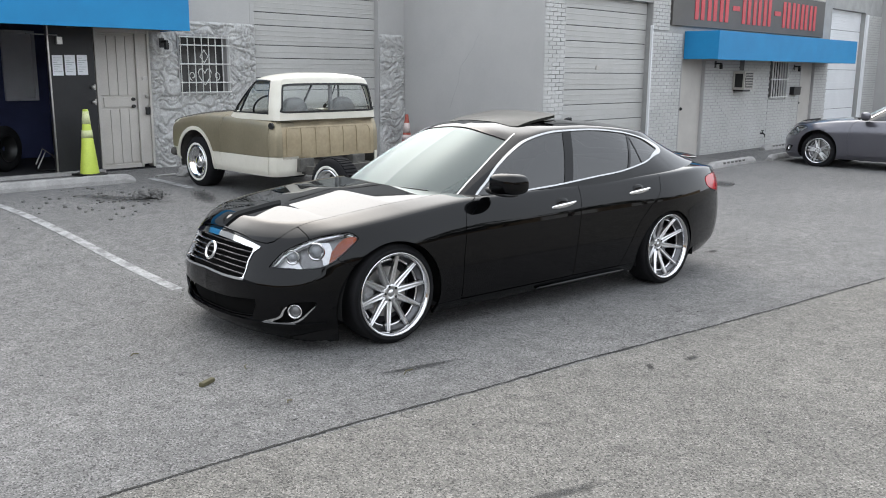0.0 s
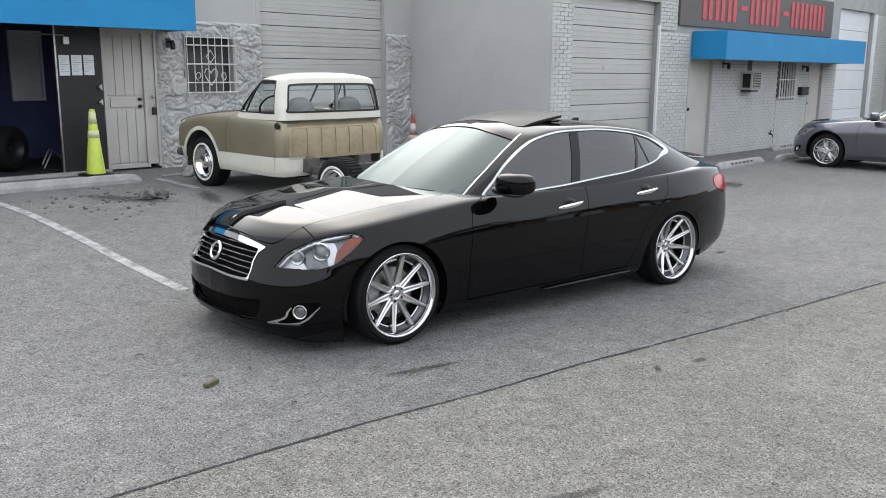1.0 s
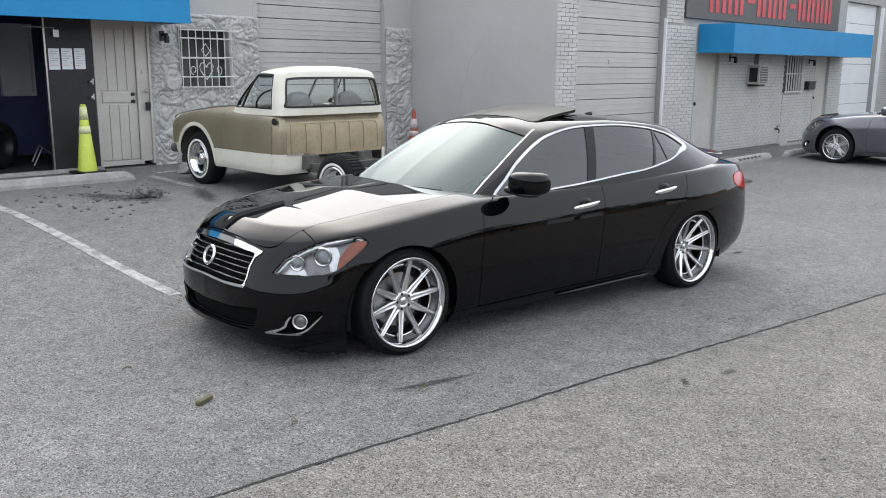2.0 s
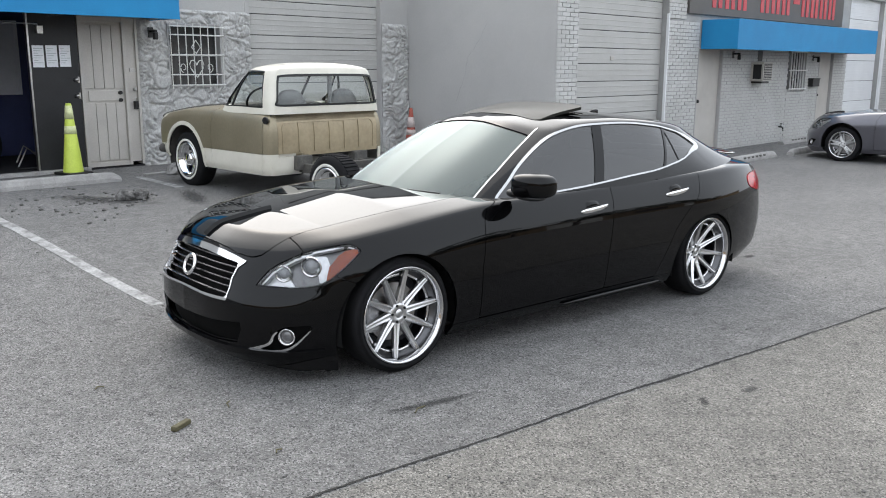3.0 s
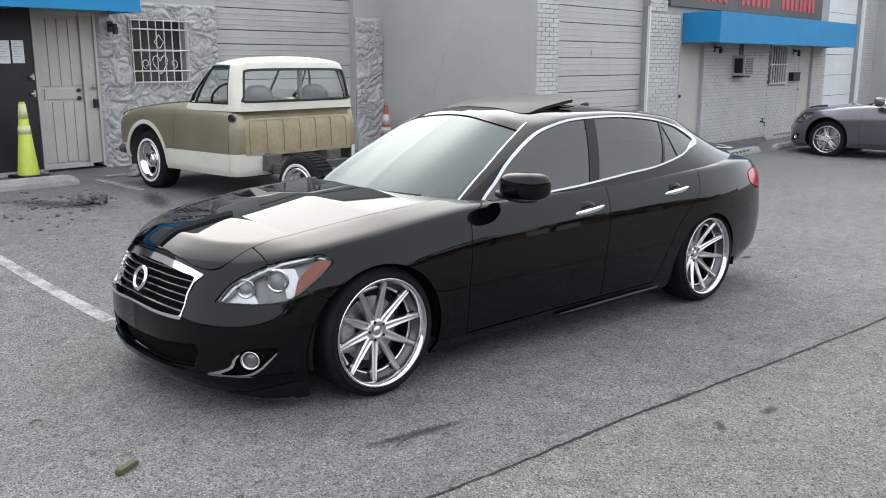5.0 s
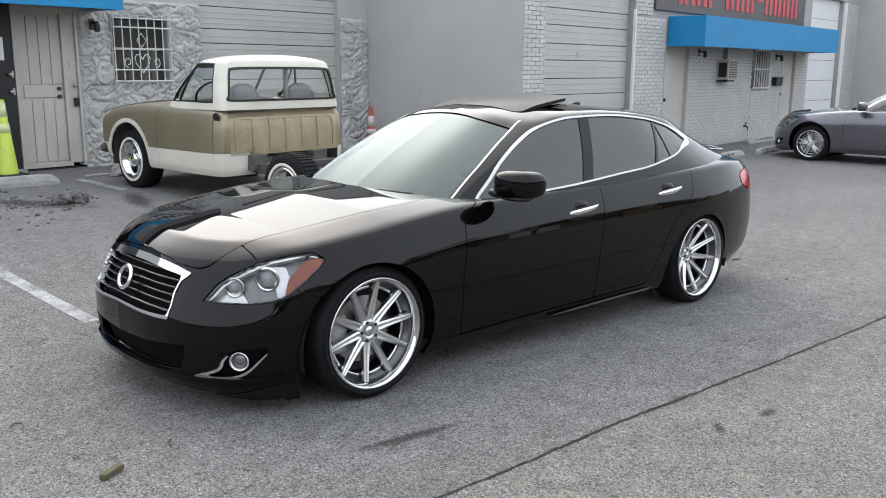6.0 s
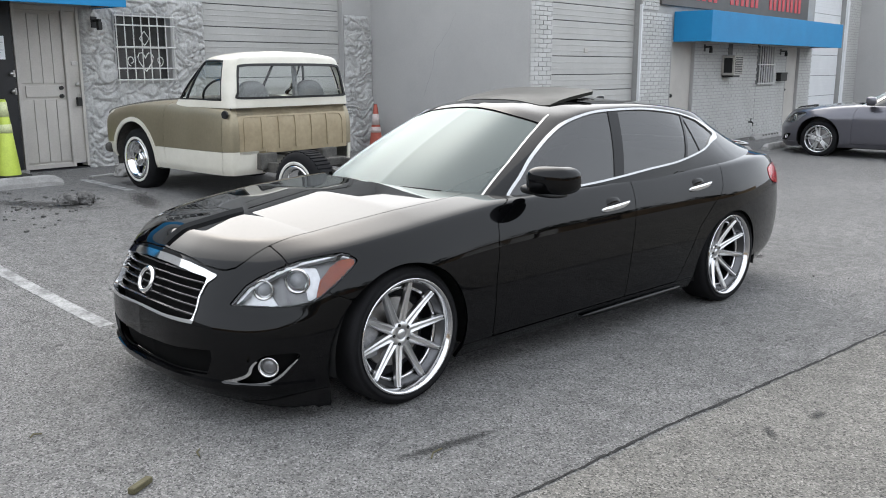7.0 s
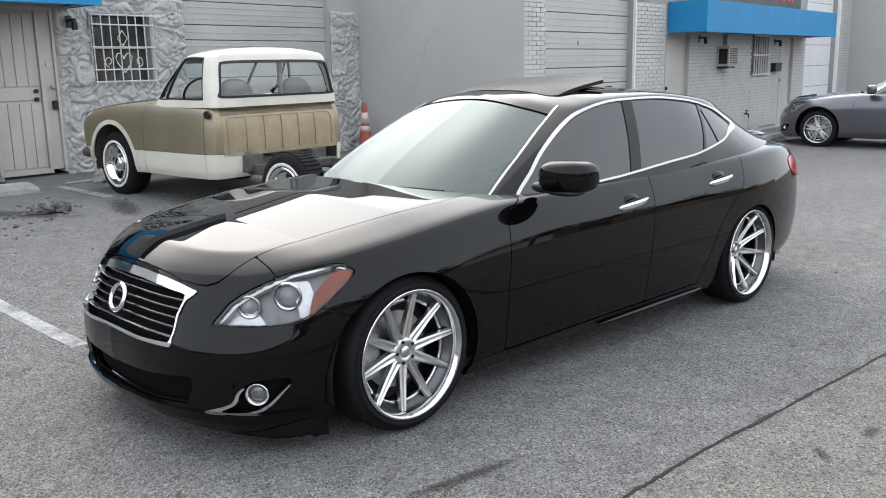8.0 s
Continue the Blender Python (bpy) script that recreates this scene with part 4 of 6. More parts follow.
def wheel(parent, x, y, z, side, deep, radius=0.34, rim=0.268, spokes=10, turn=0.0, alloy=None, pair=0.0):
    """A wheel at its face centre under the car; side +1 is the car's left. Made facing +y."""
    w = new("wheel")
    w.parent = parent
    w.matrix_local = pose(x, y, z, 0, 0, 0 if side > 0 else 180)
    R, r = radius, rim
    part("tyre", lathe([(r - 0.005, -0.012), (r + 0.012, 0.001), (r + 0.03, 0.004), (R - 0.03, 0.0), (R - 0.012, -0.010), (R - 0.002, -0.026), (R, -0.05), (R, -0.11), (R, -0.18), (R - 0.004, -0.215), (R - 0.03, -0.238), (r + 0.02, -0.24), (r - 0.01, -0.22)], 72), M_RUBBER, w, smooth=True)
    rimob = part("rim", lathe([(r, -0.006), (r + 0.003, 0.0), (r - 0.002, 0.004), (r - 0.008, 0.003), (r - 0.013, -0.002), (r - 0.016, -0.007), (r - 0.021, -0.016), (r - 0.024, -0.028)], 80), M_POLISH, w, "polished rim lip", smooth=True)
    part("barrel", lathe([(r - 0.0235, -0.027), (r - 0.032, -0.060), (r - 0.046, -0.066), (r - 0.048, -0.11), (r - 0.047, -0.20), (r - 0.02, -0.23)], 64), M_BARREL, w, smooth=True)
    part("bead_ring", lathe([(r - 0.045, -0.070), (r - 0.047, -0.066), (r - 0.060, -0.067), (r - 0.063, -0.072), (r - 0.063, -0.088), (r - 0.046, -0.092)], 64), M_POLISH, w, smooth=True)
    a = alloy or M_ALLOY
    sp = finish(spoke(0.040, -deep, r - 0.027, -0.026, 0.046, 0.024, 0.034), a)
    for k in range(spokes):
        o = new("spoke", sp)
        o.parent = w
        o.matrix_local = pose(0, 0, 0, 0, turn + 360 / spokes * k + (pair if k % 2 else -pair), 0)
    part("hub", lathe([(0.001, -deep + 0.002), (0.023, -deep + 0.002), (0.025, -deep - 0.003), (0.027, -deep + 0.0005), (0.056, -deep + 0.0005), (0.061, -deep - 0.006), (0.062, -deep - 0.03), (0.001, -deep - 0.03)], 40), a, w, smooth=True)
    nut = finish(disc(0.008, 0.002, -0.012, 12), M_TRIM)
    for k in range(5):
        o = new("wheel_nut", nut)
        o.parent = w
        o.location = (0.047 * math.sin(2 * math.pi * k / 5 + 0.3), -deep + 0.003, 0.047 * math.cos(2 * math.pi * k / 5 + 0.3))
    part("brake_disc", lathe([(0.06, -0.105 - deep * 0.3), (0.165, -0.105 - deep * 0.3), (0.167, -0.13 - deep * 0.3), (0.06, -0.13 - deep * 0.3)], 48), M_STEEL, w)
    bm = bmesh.new()
    add_box(bm, (0.09 * 1.0, -0.15, -0.10), (0.185, -0.085 - deep * 0.3, 0.09), 0.02)
    part("brake_caliper", bm, M_CALIPER, w)
    part("inner_barrel", lathe([(0.001, -0.165), (r - 0.05, -0.165), (r - 0.045, -0.23)], 40), M_DARK, w)
    return w


LOW, UP = Skin(lower_skin()[0]), Skin(upper_skin()[0])
GAP = 0.0025
GRILLE_HALF = [(0.0, 0.535), (0.20, 0.526), (0.34, 0.522), (0.418, 0.523), (0.413, 0.56), (0.400, 0.63), (0.408, 0.685), (0.44, 0.716), (0.36, 0.734), (0.26, 0.749), (0.13, 0.758), (0.0, 0.761)]
GRILLE = np.array(GRILLE_HALF + [(-y, z) for y, z in GRILLE_HALF[-2:0:-1]])


def corner_flap(sign):
    """The lip that hangs under a front corner of the bumper, flared outwards and scraped short at its front end."""
    line = spline([(2.17, 0.44), (2.10, 0.59), (2.00, 0.705), (1.90, 0.765), (1.82, 0.79)], 28)[0]
    bm = bmesh.new()
    rings = []
    for k, (x, y) in enumerate(line):
        f = k / (len(line) - 1)
        low = 0.178 - 0.032 * min(1, f * 1.6) + 0.002 * math.sin(k * 2.3) - (0.010 if k > 23 else 0)
        out = Vector((0.72 - 0.5 * f, 0.69 + 0.25 * f))
        rings.append([bm.verts.new((x + out.x * o, sign * (y + out.y * o), z)) for o, z in ((0.0, 0.225), (0.003, 0.19), (0.006, low + 0.006), (0.003, low), (-0.006, low + 0.002), (-0.012, 0.19), (-0.014, 0.225))])
    for a, b in zip(rings, rings[1:]):
        for j in range(7):
            bm.faces.new((a[j], a[(j + 1) % 7], b[(j + 1) % 7], b[j]))
    bm.faces.new(rings[0])
    bm.faces.new(rings[-1])
    bmesh.ops.recalc_face_normals(bm, faces=bm.faces)
    return bm


def sedan(name, m, label, paint, glass, screen, bright, detail, spokes, rim, arch_front=0.386, arch_rear=0.39, deep_front=0.055, deep_rear=0.10, tyre=0.327, wheel_z=(0.389, 0.350)):
    car = empty(name, m, label, "car")
    s = LOW
    hood = inside(s.u, s.a, [(0.60, -0.2), (0.62, 0.62), (0.87, 0.625), (1.05, 0.64), (1.29, 0.635), (1.46, 0.615), (1.63, 0.592), (1.883, 0.553), (2.00, 0.530), (2.06, 0.521), (2.095, 0.502), (2.124, 0.466), (2.142, 0.425), (2.163, 0.35), (2.176, 0.22), (2.181, 0.06), (2.182, -0.2)])
    hood = np.where(s.z > 0.7, hood, -1)
    lamp = inside(s.u, s.z, [(2.158, 0.610), (2.150, 0.622), (2.130, 0.647), (2.097, 0.686), (2.055, 0.720), (2.007, 0.749), (1.955, 0.774), (1.902, 0.793), (1.840, 0.805), (1.779, 0.813), (1.745, 0.815), (1.725, 0.811), (1.708, 0.799), (1.692, 0.783),
                              (1.710, 0.768), (1.778, 0.717), (1.852, 0.662), (1.880, 0.641), (1.907, 0.626), (1.940, 0.616), (1.979, 0.611), (2.083, 0.608)])
    lamp = np.minimum(lamp, s.a - 0.45)
    amber = np.minimum(inside(s.u, s.z, [(1.898, 0.62), (1.80, 0.67), (1.67, 0.77), (1.67, 0.80), (1.712, 0.796), (1.768, 0.789), (1.812, 0.764), (1.868, 0.712), (1.887, 0.665)]), s.a - 0.45)
    grille = inside(s.y, s.z, GRILLE)
    grille = np.where(s.u > 2.0, grille, -1)
    intake = inside(s.y, s.z, [(0.505, 0.412), (0.507, 0.375), (0.47, 0.298), (0.30, 0.285), (0.0, 0.285), (-0.30, 0.285), (-0.47, 0.298), (-0.507, 0.375), (-0.505, 0.412), (-0.3, 0.395), (0, 0.388), (0.3, 0.395)])
    intake = np.where(s.u > 2.0, intake, -1)
    pod = inside(s.u, s.z, round_off([(2.210, 0.268), (2.15, 0.266), (2.086, 0.274), (2.045, 0.300), (2.008, 0.345), (1.972, 0.400), (2.03, 0.408), (2.10, 0.400), (2.135, 0.36), (2.15, 0.315)], 90))
    pod = np.minimum(pod, s.a - 0.5)
    tail = inside(s.u, s.z, round_off([(-2.0, 0.885), (-2.06, 0.905), (-2.2, 0.91), (-2.45, 0.905), (-2.75, 0.90), (-2.75, 0.79), (-2.4, 0.765), (-2.26, 0.757), (-2.10, 0.785), (-2.0, 0.825)], 100))
    tail = np.minimum(tail, s.a - 0.35)
    f_arch = np.where(s.a > 0.5, np.hypot(s.u - 1.462, s.z - 0.355) - arch_front, 1)
    r_arch = np.where(s.a > 0.5, np.hypot(s.u + 1.39, s.z - 0.275) - arch_rear, 1)
    arch = np.minimum(f_arch, r_arch)
    base = spline(GLASS_BASE, 40)[0] * 0.985
    cabin = -inside(s.u, s.a, list(base) + [(-2.0, -0.3), (0.9, -0.3)])
    cabin = np.where(s.z > 0.86, cabin, 1)
    front_edge = [(0.66, 1.3), (0.694, 0.948), (0.80, 0.911), (0.845, 0.85), (0.862, 0.78), (0.884, 0.58), (0.875, 0.268)]
    mid_edge = [(-0.255, 0.268), (-0.258, 0.50), (-0.276, 0.70), (-0.292, 0.80), (-0.312, 0.896), (-0.325, 0.985), (-0.34, 1.3)]
    rear_edge = [(-0.80, 0.268), (-0.90, 0.44), (-0.985, 0.60), (-1.12, 0.736), (-1.20, 0.79), (-1.243, 0.84), (-1.285, 0.92), (-1.307, 0.965), (-1.27, 1.02), (-1.20, 1.3)]
    door_f = np.minimum(inside(s.u, s.z, front_edge + mid_edge), s.a - 0.4)
    door_r = np.minimum(inside(s.u, s.z, mid_edge[::-1] + rear_edge), s.a - 0.4)
    ahead = s.u - np.interp(s.z, [0.0, 0.268, 0.58, 0.78, 0.85, 0.911, 0.948, 1.3], [0.875, 0.875, 0.884, 0.862, 0.845, 0.80, 0.694, 0.66])
    behind = np.interp(s.z, [0.0, 0.268, 0.44, 0.60, 0.736, 0.79, 0.84, 0.92, 0.965, 1.02, 1.3], [-0.80, -0.80, -0.90, -0.985, -1.12, -1.20, -1.243, -1.285, -1.307, -1.27, -1.20]) - s.u
    nose = np.maximum(np.minimum(s.u - 1.70, 0.645 - (1.81 - s.u) * 0.42 - s.z), np.minimum(s.u - 1.950 - 0.1 * (0.80 - s.z), s.z - 0.60))
    cuts = np.minimum.reduce([-lamp, -grille, -intake, -pod])
    part("bonnet", panel(s, np.minimum.reduce([hood, -grille, cabin, -lamp]) - GAP, paint, 0.0), None, car)
    part("front_bumper", panel(s, np.minimum.reduce([nose, cuts, -hood, arch]) - GAP, paint), None, car)
    wing = np.minimum.reduce([ahead, -nose, -hood, -lamp, arch, cabin]) - GAP
    for sign in (1, -1):
        part("front_wing", panel(s, np.minimum(wing, sign * s.y - 0.3), paint), None, car)
    sill = np.minimum.reduce([0.268 - s.z, 1.12 - s.u, s.u + 1.05, arch]) - GAP
    lid = np.minimum.reduce([inside(s.u, s.a, [(-2.0, -0.3), (-2.0, 0.60), (-2.3, 0.62), (-2.8, 0.56), (-2.8, -0.3)]), s.z - 0.80])
    quarter = np.minimum.reduce([behind, arch, cabin, -lid, -tail, np.maximum(s.z - 0.72, s.u + 2.25)]) - GAP
    for sign in (1, -1):
        d = part("front_door", panel(s, np.minimum.reduce([door_f, cabin, 5 * (sign * s.y)]) - GAP, paint), None, car)
        e = part("rear_door", panel(s, np.minimum.reduce([door_r, cabin, arch, 5 * (sign * s.y)]) - GAP, paint), None, car)
        for owner, hx, hz in ((d, -0.108, 0.832), (e, -1.003, 0.863)):
            hy = sign * 0.893
            grip = puff((0, 0, 0), (0.135, 0.013, 0.0165), 2.6, 36, 14, shear=lambda v, hx=hx, hy=hy, hz=hz, sign=sign: Vector((hx + v.x, hy + v.y + sign * (0.026 - 1.3 * v.x * v.x), hz - 0.095 * v.x + v.z * (1 + 0.9 * v.x))))
            part("door_handle", grip, bright, owner, "chrome bar door handle", smooth=True)
            part("handle_cup", puff((hx + 0.012, hy - sign * 0.012, hz + 0.004), (0.070, 0.016, 0.046), 2.2), paint, owner, smooth=True)
        part("rear_quarter", panel(s, np.minimum(quarter, sign * s.y - 0.0), paint), None, car)
        part("side_sill", panel(s, np.minimum(sill, sign * s.y - 0.3), paint, 0.004), None, car)
        part("skirt_lip", puff((-0.38, sign * 0.858, 0.220), (0.52, 0.026, 0.018), 2.4, 40, 12), paint, car, smooth=True)
        lens = part("tail_light", panel(s, np.minimum(tail, 5 * (sign * s.y)) - GAP, M_RED, 0.004), None, car, "red wraparound lens")
    part("boot_lid", panel(s, np.minimum.reduce([lid, cabin, -tail]) - GAP, paint), None, car)
    part("rear_bumper", panel(s, np.minimum.reduce([-2.25 - s.u, 0.72 - s.z, -tail, arch]) - GAP, paint), None, car)
    part("inner_shell", panel(s, np.minimum.reduce([arch - 0.01, cabin, -lamp, -grille, -intake, -pod]), M_TRIM, -0.022, 0), None, car)
    # lamps
    for sign in (1, -1):
        hl = part("headlight", panel(s, np.minimum(lamp + 0.004, 5 * (sign * s.y)), M_TRIM, -0.075, 0), None, car, "clear headlight with projector lens and amber marker")
        part("lamp_wall", panel(s, np.minimum.reduce([lamp, 5 * (sign * s.y)]) - 0.001, M_LENS, 0.001, 0), None, hl)
        part("lamp_frame", panel(s, np.minimum.reduce([lamp, 0.006 - lamp, 5 * (sign * s.y)]), M_TRIM, -0.004, 0.07), None, hl)
        half = 5 * (sign * s.y)
        part("bowl", panel(s, np.minimum.reduce([lamp - 0.005, half, -amber]), M_BOWL if detail else M_LAMP, -0.060, 0.02), None, hl)
        part("reflector", panel(s, np.minimum.reduce([lamp - 0.007, half, s.u - 2.045 - 0.25 * (s.z - 0.65)]), M_LAMP, -0.046, 0.02), None, hl, "silver lamp reflector")
        part("side_reflector", panel(s, np.minimum.reduce([lamp - 0.007, half, -amber, 1.925 - s.u, s.u - 1.86, 0.772 - s.z]), M_LAMP, -0.034, 0.02), None, hl, "silver lamp reflector")
        part("bright_strip", panel(s, np.minimum.reduce([lamp - 0.004, half, 0.013 - lamp, s.z - np.interp(s.u, [1.70, 1.90, 2.10, 2.16], [0.80, 0.74, 0.655, 0.60])]), M_LAMP, -0.012, 0.03), None, hl)
        part("marker", panel(s, np.minimum.reduce([lamp - 0.004, half, amber]), M_AMBER if detail else M_LAMP, -0.010, 0.03), None, hl, "amber side marker")
        for px, pz, rr in ((2.055, 0.668, 0.036), (1.945, 0.706, 0.045)):
            py = sign * float(np.interp(px, [1.9, 2.0, 2.1], [0.772, 0.698, 0.595]))
            ring = lathe([(rr, -0.03), (rr + 0.012, 0.0), (rr + 0.004, 0.004), (rr - 0.004, -0.01), (rr - 0.012, -0.03)], 32)
            lookm = pose(px, py, pz, 0, 0, -sign * 48 if sign > 0 else 180 + 48) @ Matrix.Translation((0, -0.018, 0))
            bmesh.ops.transform(ring, matrix=lookm, verts=ring.verts)
            part("lamp_ring", ring, M_CHROME, hl, smooth=True)
            ball = bmesh.new()
            bmesh.ops.create_uvsphere(ball, u_segments=24, v_segments=14, radius=rr * 0.86)
            bmesh.ops.transform(ball, matrix=lookm @ Matrix.Translation((0, -0.018, 0)), verts=ball.verts)
            part("projector_lens", ball, M_PROJ, hl, smooth=True)
    # grille
    gr = part("grille", panel(s, grille + 0.03, M_VOID, -0.055, 0), None, car, "black slatted grille with chrome surround")
    wide = np.clip(0.005 + 0.022 * np.clip((s.z - 0.685) / 0.03, 0, 1) + 0.010 * np.clip((0.545 - s.z) / 0.02, 0, 1), 0.005, 0.04)
    part("grille_surround", panel(s, np.minimum(grille + 0.004, wide - grille), bright, 0.006, 0.03), None, gr, "chrome grille surround")
    nose_pts = np.where((s.u > 1.9) & (s.z < 0.85))[0]

    def nose_u(y, z):
        d = (s.y[nose_pts] - y) ** 2 + (s.z[nose_pts] - z) ** 2
        near = np.argsort(d)[:6]
        w = 1 / (d[near] + 1e-6)
        return float((s.u[nose_pts][near] * w).sum() / w.sum())

    for k in range(6):
        bar, ys = bmesh.new(), np.linspace(-0.42, 0.42, 57)
        zs_ = 0.562 + 0.031 * k - 0.035 * (ys / 0.45) ** 2 * (0.5 - 0.05 * k)
        keep = inside(ys, zs_, GRILLE) > 0.012
        rings = []
        for y, z in zip(ys[keep], zs_[keep]):
            x = nose_u(y, z) - 0.014
            rings.append([bar.verts.new((x + dx, y, z + dz)) for dx, dz in ((-0.022, 0.002), (-0.022, -0.002), (-0.002, -0.0045), (0.0, -0.003), (0.0, 0.003), (-0.002, 0.0045))])
        for ra, rb in zip(rings, rings[1:]):
            for i in range(6):
                bar.faces.new((ra[i], ra[(i + 1) % 6], rb[(i + 1) % 6], rb[i]))
        bar.faces.new(rings[0])
        bar.faces.new(rings[-1][::-1])
        bmesh.ops.recalc_face_normals(bar, faces=bar.faces)
        part("slat", bar, M_SLAT, gr)
    if detail:
        ring = [(2.278 - 0.40 * 0.050 * math.sin(a), 0.058 * math.cos(a), 0.645 + 0.050 * math.sin(a)) for a in np.linspace(0, 2 * math.pi, 40, endpoint=False)]
        part("badge_ring", tube(ring, 0.0115, 8, True), M_CHROME, gr, "chrome oval badge ring", smooth=True)
    part("lower_intake", panel(s, intake + 0.06, M_VOID, -0.05, 0), None, car, "black mesh lower intake")
    lip = np.minimum.reduce([0.272 - s.z, s.z - 0.238 - 0.05 * np.clip(s.a - 0.45, 0, 1), 0.80 - s.a, s.u - 1.9])
    part("chin_spoiler", panel(s, lip, paint, 0.012, 0.02), None, car)
    if detail:
        for sign in (1, -1):
            part("corner_flap", corner_flap(sign), paint, car, "scraped black lip under the bumper's corner")
    for sign in (1, -1):
        fp = part("fog_light_pod", panel(s, np.minimum(pod + 0.03, 5 * (sign * s.y)), M_VOID, -0.045, 0), None, car)
        band = np.minimum.reduce([pod + 0.003, 0.010 - pod - 0.07 * np.clip(s.z - 0.29, 0, 0.2), 5 * (sign * s.y), 0.385 - s.z])
        part("fog_trim", panel(s, band, bright if detail else M_TRIM, 0.002, 0.03), None, fp, "chrome fog light trim")
        fm = pose(2.082, sign * 0.708, 0.348, 0, 0, -sign * 46 if sign > 0 else 180 + 46)
        ring = lathe([(0.031, -0.05), (0.034, -0.03), (0.046, 0.0), (0.043, 0.006), (0.037, 0.0), (0.030, -0.018)], 36)
        bmesh.ops.transform(ring, matrix=fm @ Matrix.Translation((0, -0.008, 0)), verts=ring.verts)
        part("fog_ring", ring, M_CHROME, fp, smooth=True)
        ball = bmesh.new()
        bmesh.ops.create_uvsphere(ball, u_segments=24, v_segments=12, radius=0.031, matrix=Matrix.LocRotScale(None, None, (1, 0.45, 1)))
        bmesh.ops.transform(ball, matrix=fm @ Matrix.Translation((0, -0.026, 0)), verts=ball.verts)
        part("fog_lens", ball, M_BOWL, fp, smooth=True)
    # glass house
    t = UP
    side = inside(t.u, t.z, round_off([(0.645, 0.930), (0.50, 0.938), (0.159, 0.956), (-0.146, 0.973), (-0.539, 1.003), (-0.818, 1.021), (-1.03, 1.048), (-1.202, 1.074), (-1.363, 1.112), (-1.50, 1.130), (-1.535, 1.165), (-1.383, 1.232),
                                       (-1.105, 1.300), (-0.897, 1.330), (-0.661, 1.350), (-0.391, 1.352), (-0.178, 1.340), (0.02, 1.297), (0.183, 1.229), (0.367, 1.129), (0.498, 1.040)], 260))
    side = np.minimum(side, t.a - 0.42)
    trimw = 0.007 + 0.028 * np.clip((-t.u - 1.28) / 0.2, 0, 1)
    ws_edge = np.interp(t.z, [0.95, 1.10, 1.20, 1.29, 1.35], [0.651, 0.612, 0.570, 0.530, 0.50]) - t.a
    ws_top = 1.366 - 0.27 * t.a ** 2 - t.z
    ws = np.minimum.reduce([ws_edge, t.u - (-0.05), ws_top, t.z - 0.93])
    rg = np.minimum.reduce([0.56 - t.a - (t.z - 1.05) * 0.35, -1.45 - t.u, t.z - 1.06, 1.275 - t.z])
    pil = lambda u0, z0, u1, z1, w: w - np.abs((t.u - (u0 + (u1 - u0) * (t.z - z0) / (z1 - z0))))
    bp = pil(-0.230, 0.98, -0.370, 1.341, 0.044)
    cp = np.maximum(pil(-0.938, 1.019, -1.082, 1.288, 0.014), pil(-1.150, 1.061, -1.094, 1.287, 0.006))
    opening = np.where(t.a < 0.46, np.minimum(inside(t.u, t.a, [(-0.05, -0.5), (-0.06, 0.36), (-0.10, 0.40), (-0.52, 0.40), (-0.57, 0.35), (-0.57, -0.5)]), t.z - 1.3), -1)
    if not detail:
        opening = opening * 0 - 1
    roof = np.minimum.reduce([-side, -ws, -rg, -opening, t.z - 0.90]) - GAP
    part("roof_shell", panel(t, roof, paint, 0.0, 0.02), None, car)
    part("windscreen", panel(t, ws - 0.004, screen, -0.003, 0), None, car, "raked windscreen reflecting pale sky")
    for sign in (1, -1):
        part("windscreen_trim", panel(t, np.minimum.reduce([ws_edge + 0.009, 0.001 - ws_edge, t.z - 0.945, 1.335 - t.z, t.u + 0.04, sign * t.y]), M_BRIGHTWORK, 0.003, 0.012), None, car, "bright strip beside the windscreen")
    band = np.minimum.reduce([ws, np.maximum(0.018 - ws_edge, np.maximum(0.014 - ws_top, 0.968 - t.z))])
    part("windscreen_band", panel(t, band, M_TRIM, -0.007, 0), None, car)
    part("rear_window", panel(t, rg - 0.004, glass, -0.003, 0), None, car)
    for sign in (1, -1):
        half = 5 * (sign * t.y)
        part("window_trim", panel(t, np.minimum.reduce([side + 0.005, trimw - 0.001 - side, half]), M_BRIGHTWORK, 0.005, 0.014), None, car, "chrome strip round the side windows")
        glassf = np.minimum(side - 0.006, half)
        part("front_window", panel(t, np.minimum.reduce([glassf, -bp, t.u + 0.30]), glass, -0.004, 0), None, car)
        part("rear_side_window", panel(t, np.minimum.reduce([glassf, -bp, -cp, -0.30 - t.u, t.u + 1.01 + (t.z - 1.153) * 0.535]), glass, -0.004, 0), None, car)
        part("quarter_window", panel(t, np.minimum.reduce([glassf, -cp, -1.01 - (t.z - 1.153) * 0.535 - t.u]), glass, -0.004, 0), None, car)
        part("door_pillar", panel(t, np.minimum.reduce([glassf, bp]), paint, 0.0, 0.01), None, car)
        part("window_divider", panel(t, np.minimum.reduce([glassf, cp]), paint, 0.0, 0.01), None, car)
    # sunroof glass, tilted up over its opening
    if detail:
        lid_f = np.where(t.a < 0.47, np.minimum(inside(t.u, t.a, [(-0.045, -0.5), (-0.055, 0.37), (-0.09, 0.405), (-0.50, 0.405), (-0.55, 0.36), (-0.55, -0.5)]), t.z - 1.3), -1)
        me = panel(t, lid_f, M_ROOFGLASS, 0.0, 0.02)
        for v in me.vertices:
            v.co.z += 0.003 + 0.055 * max(0.0, min(1.0, (-0.06 - v.co.x) / 0.48))
        part("sunroof_panel", me, None, car, "tilted dark glass sunroof panel")
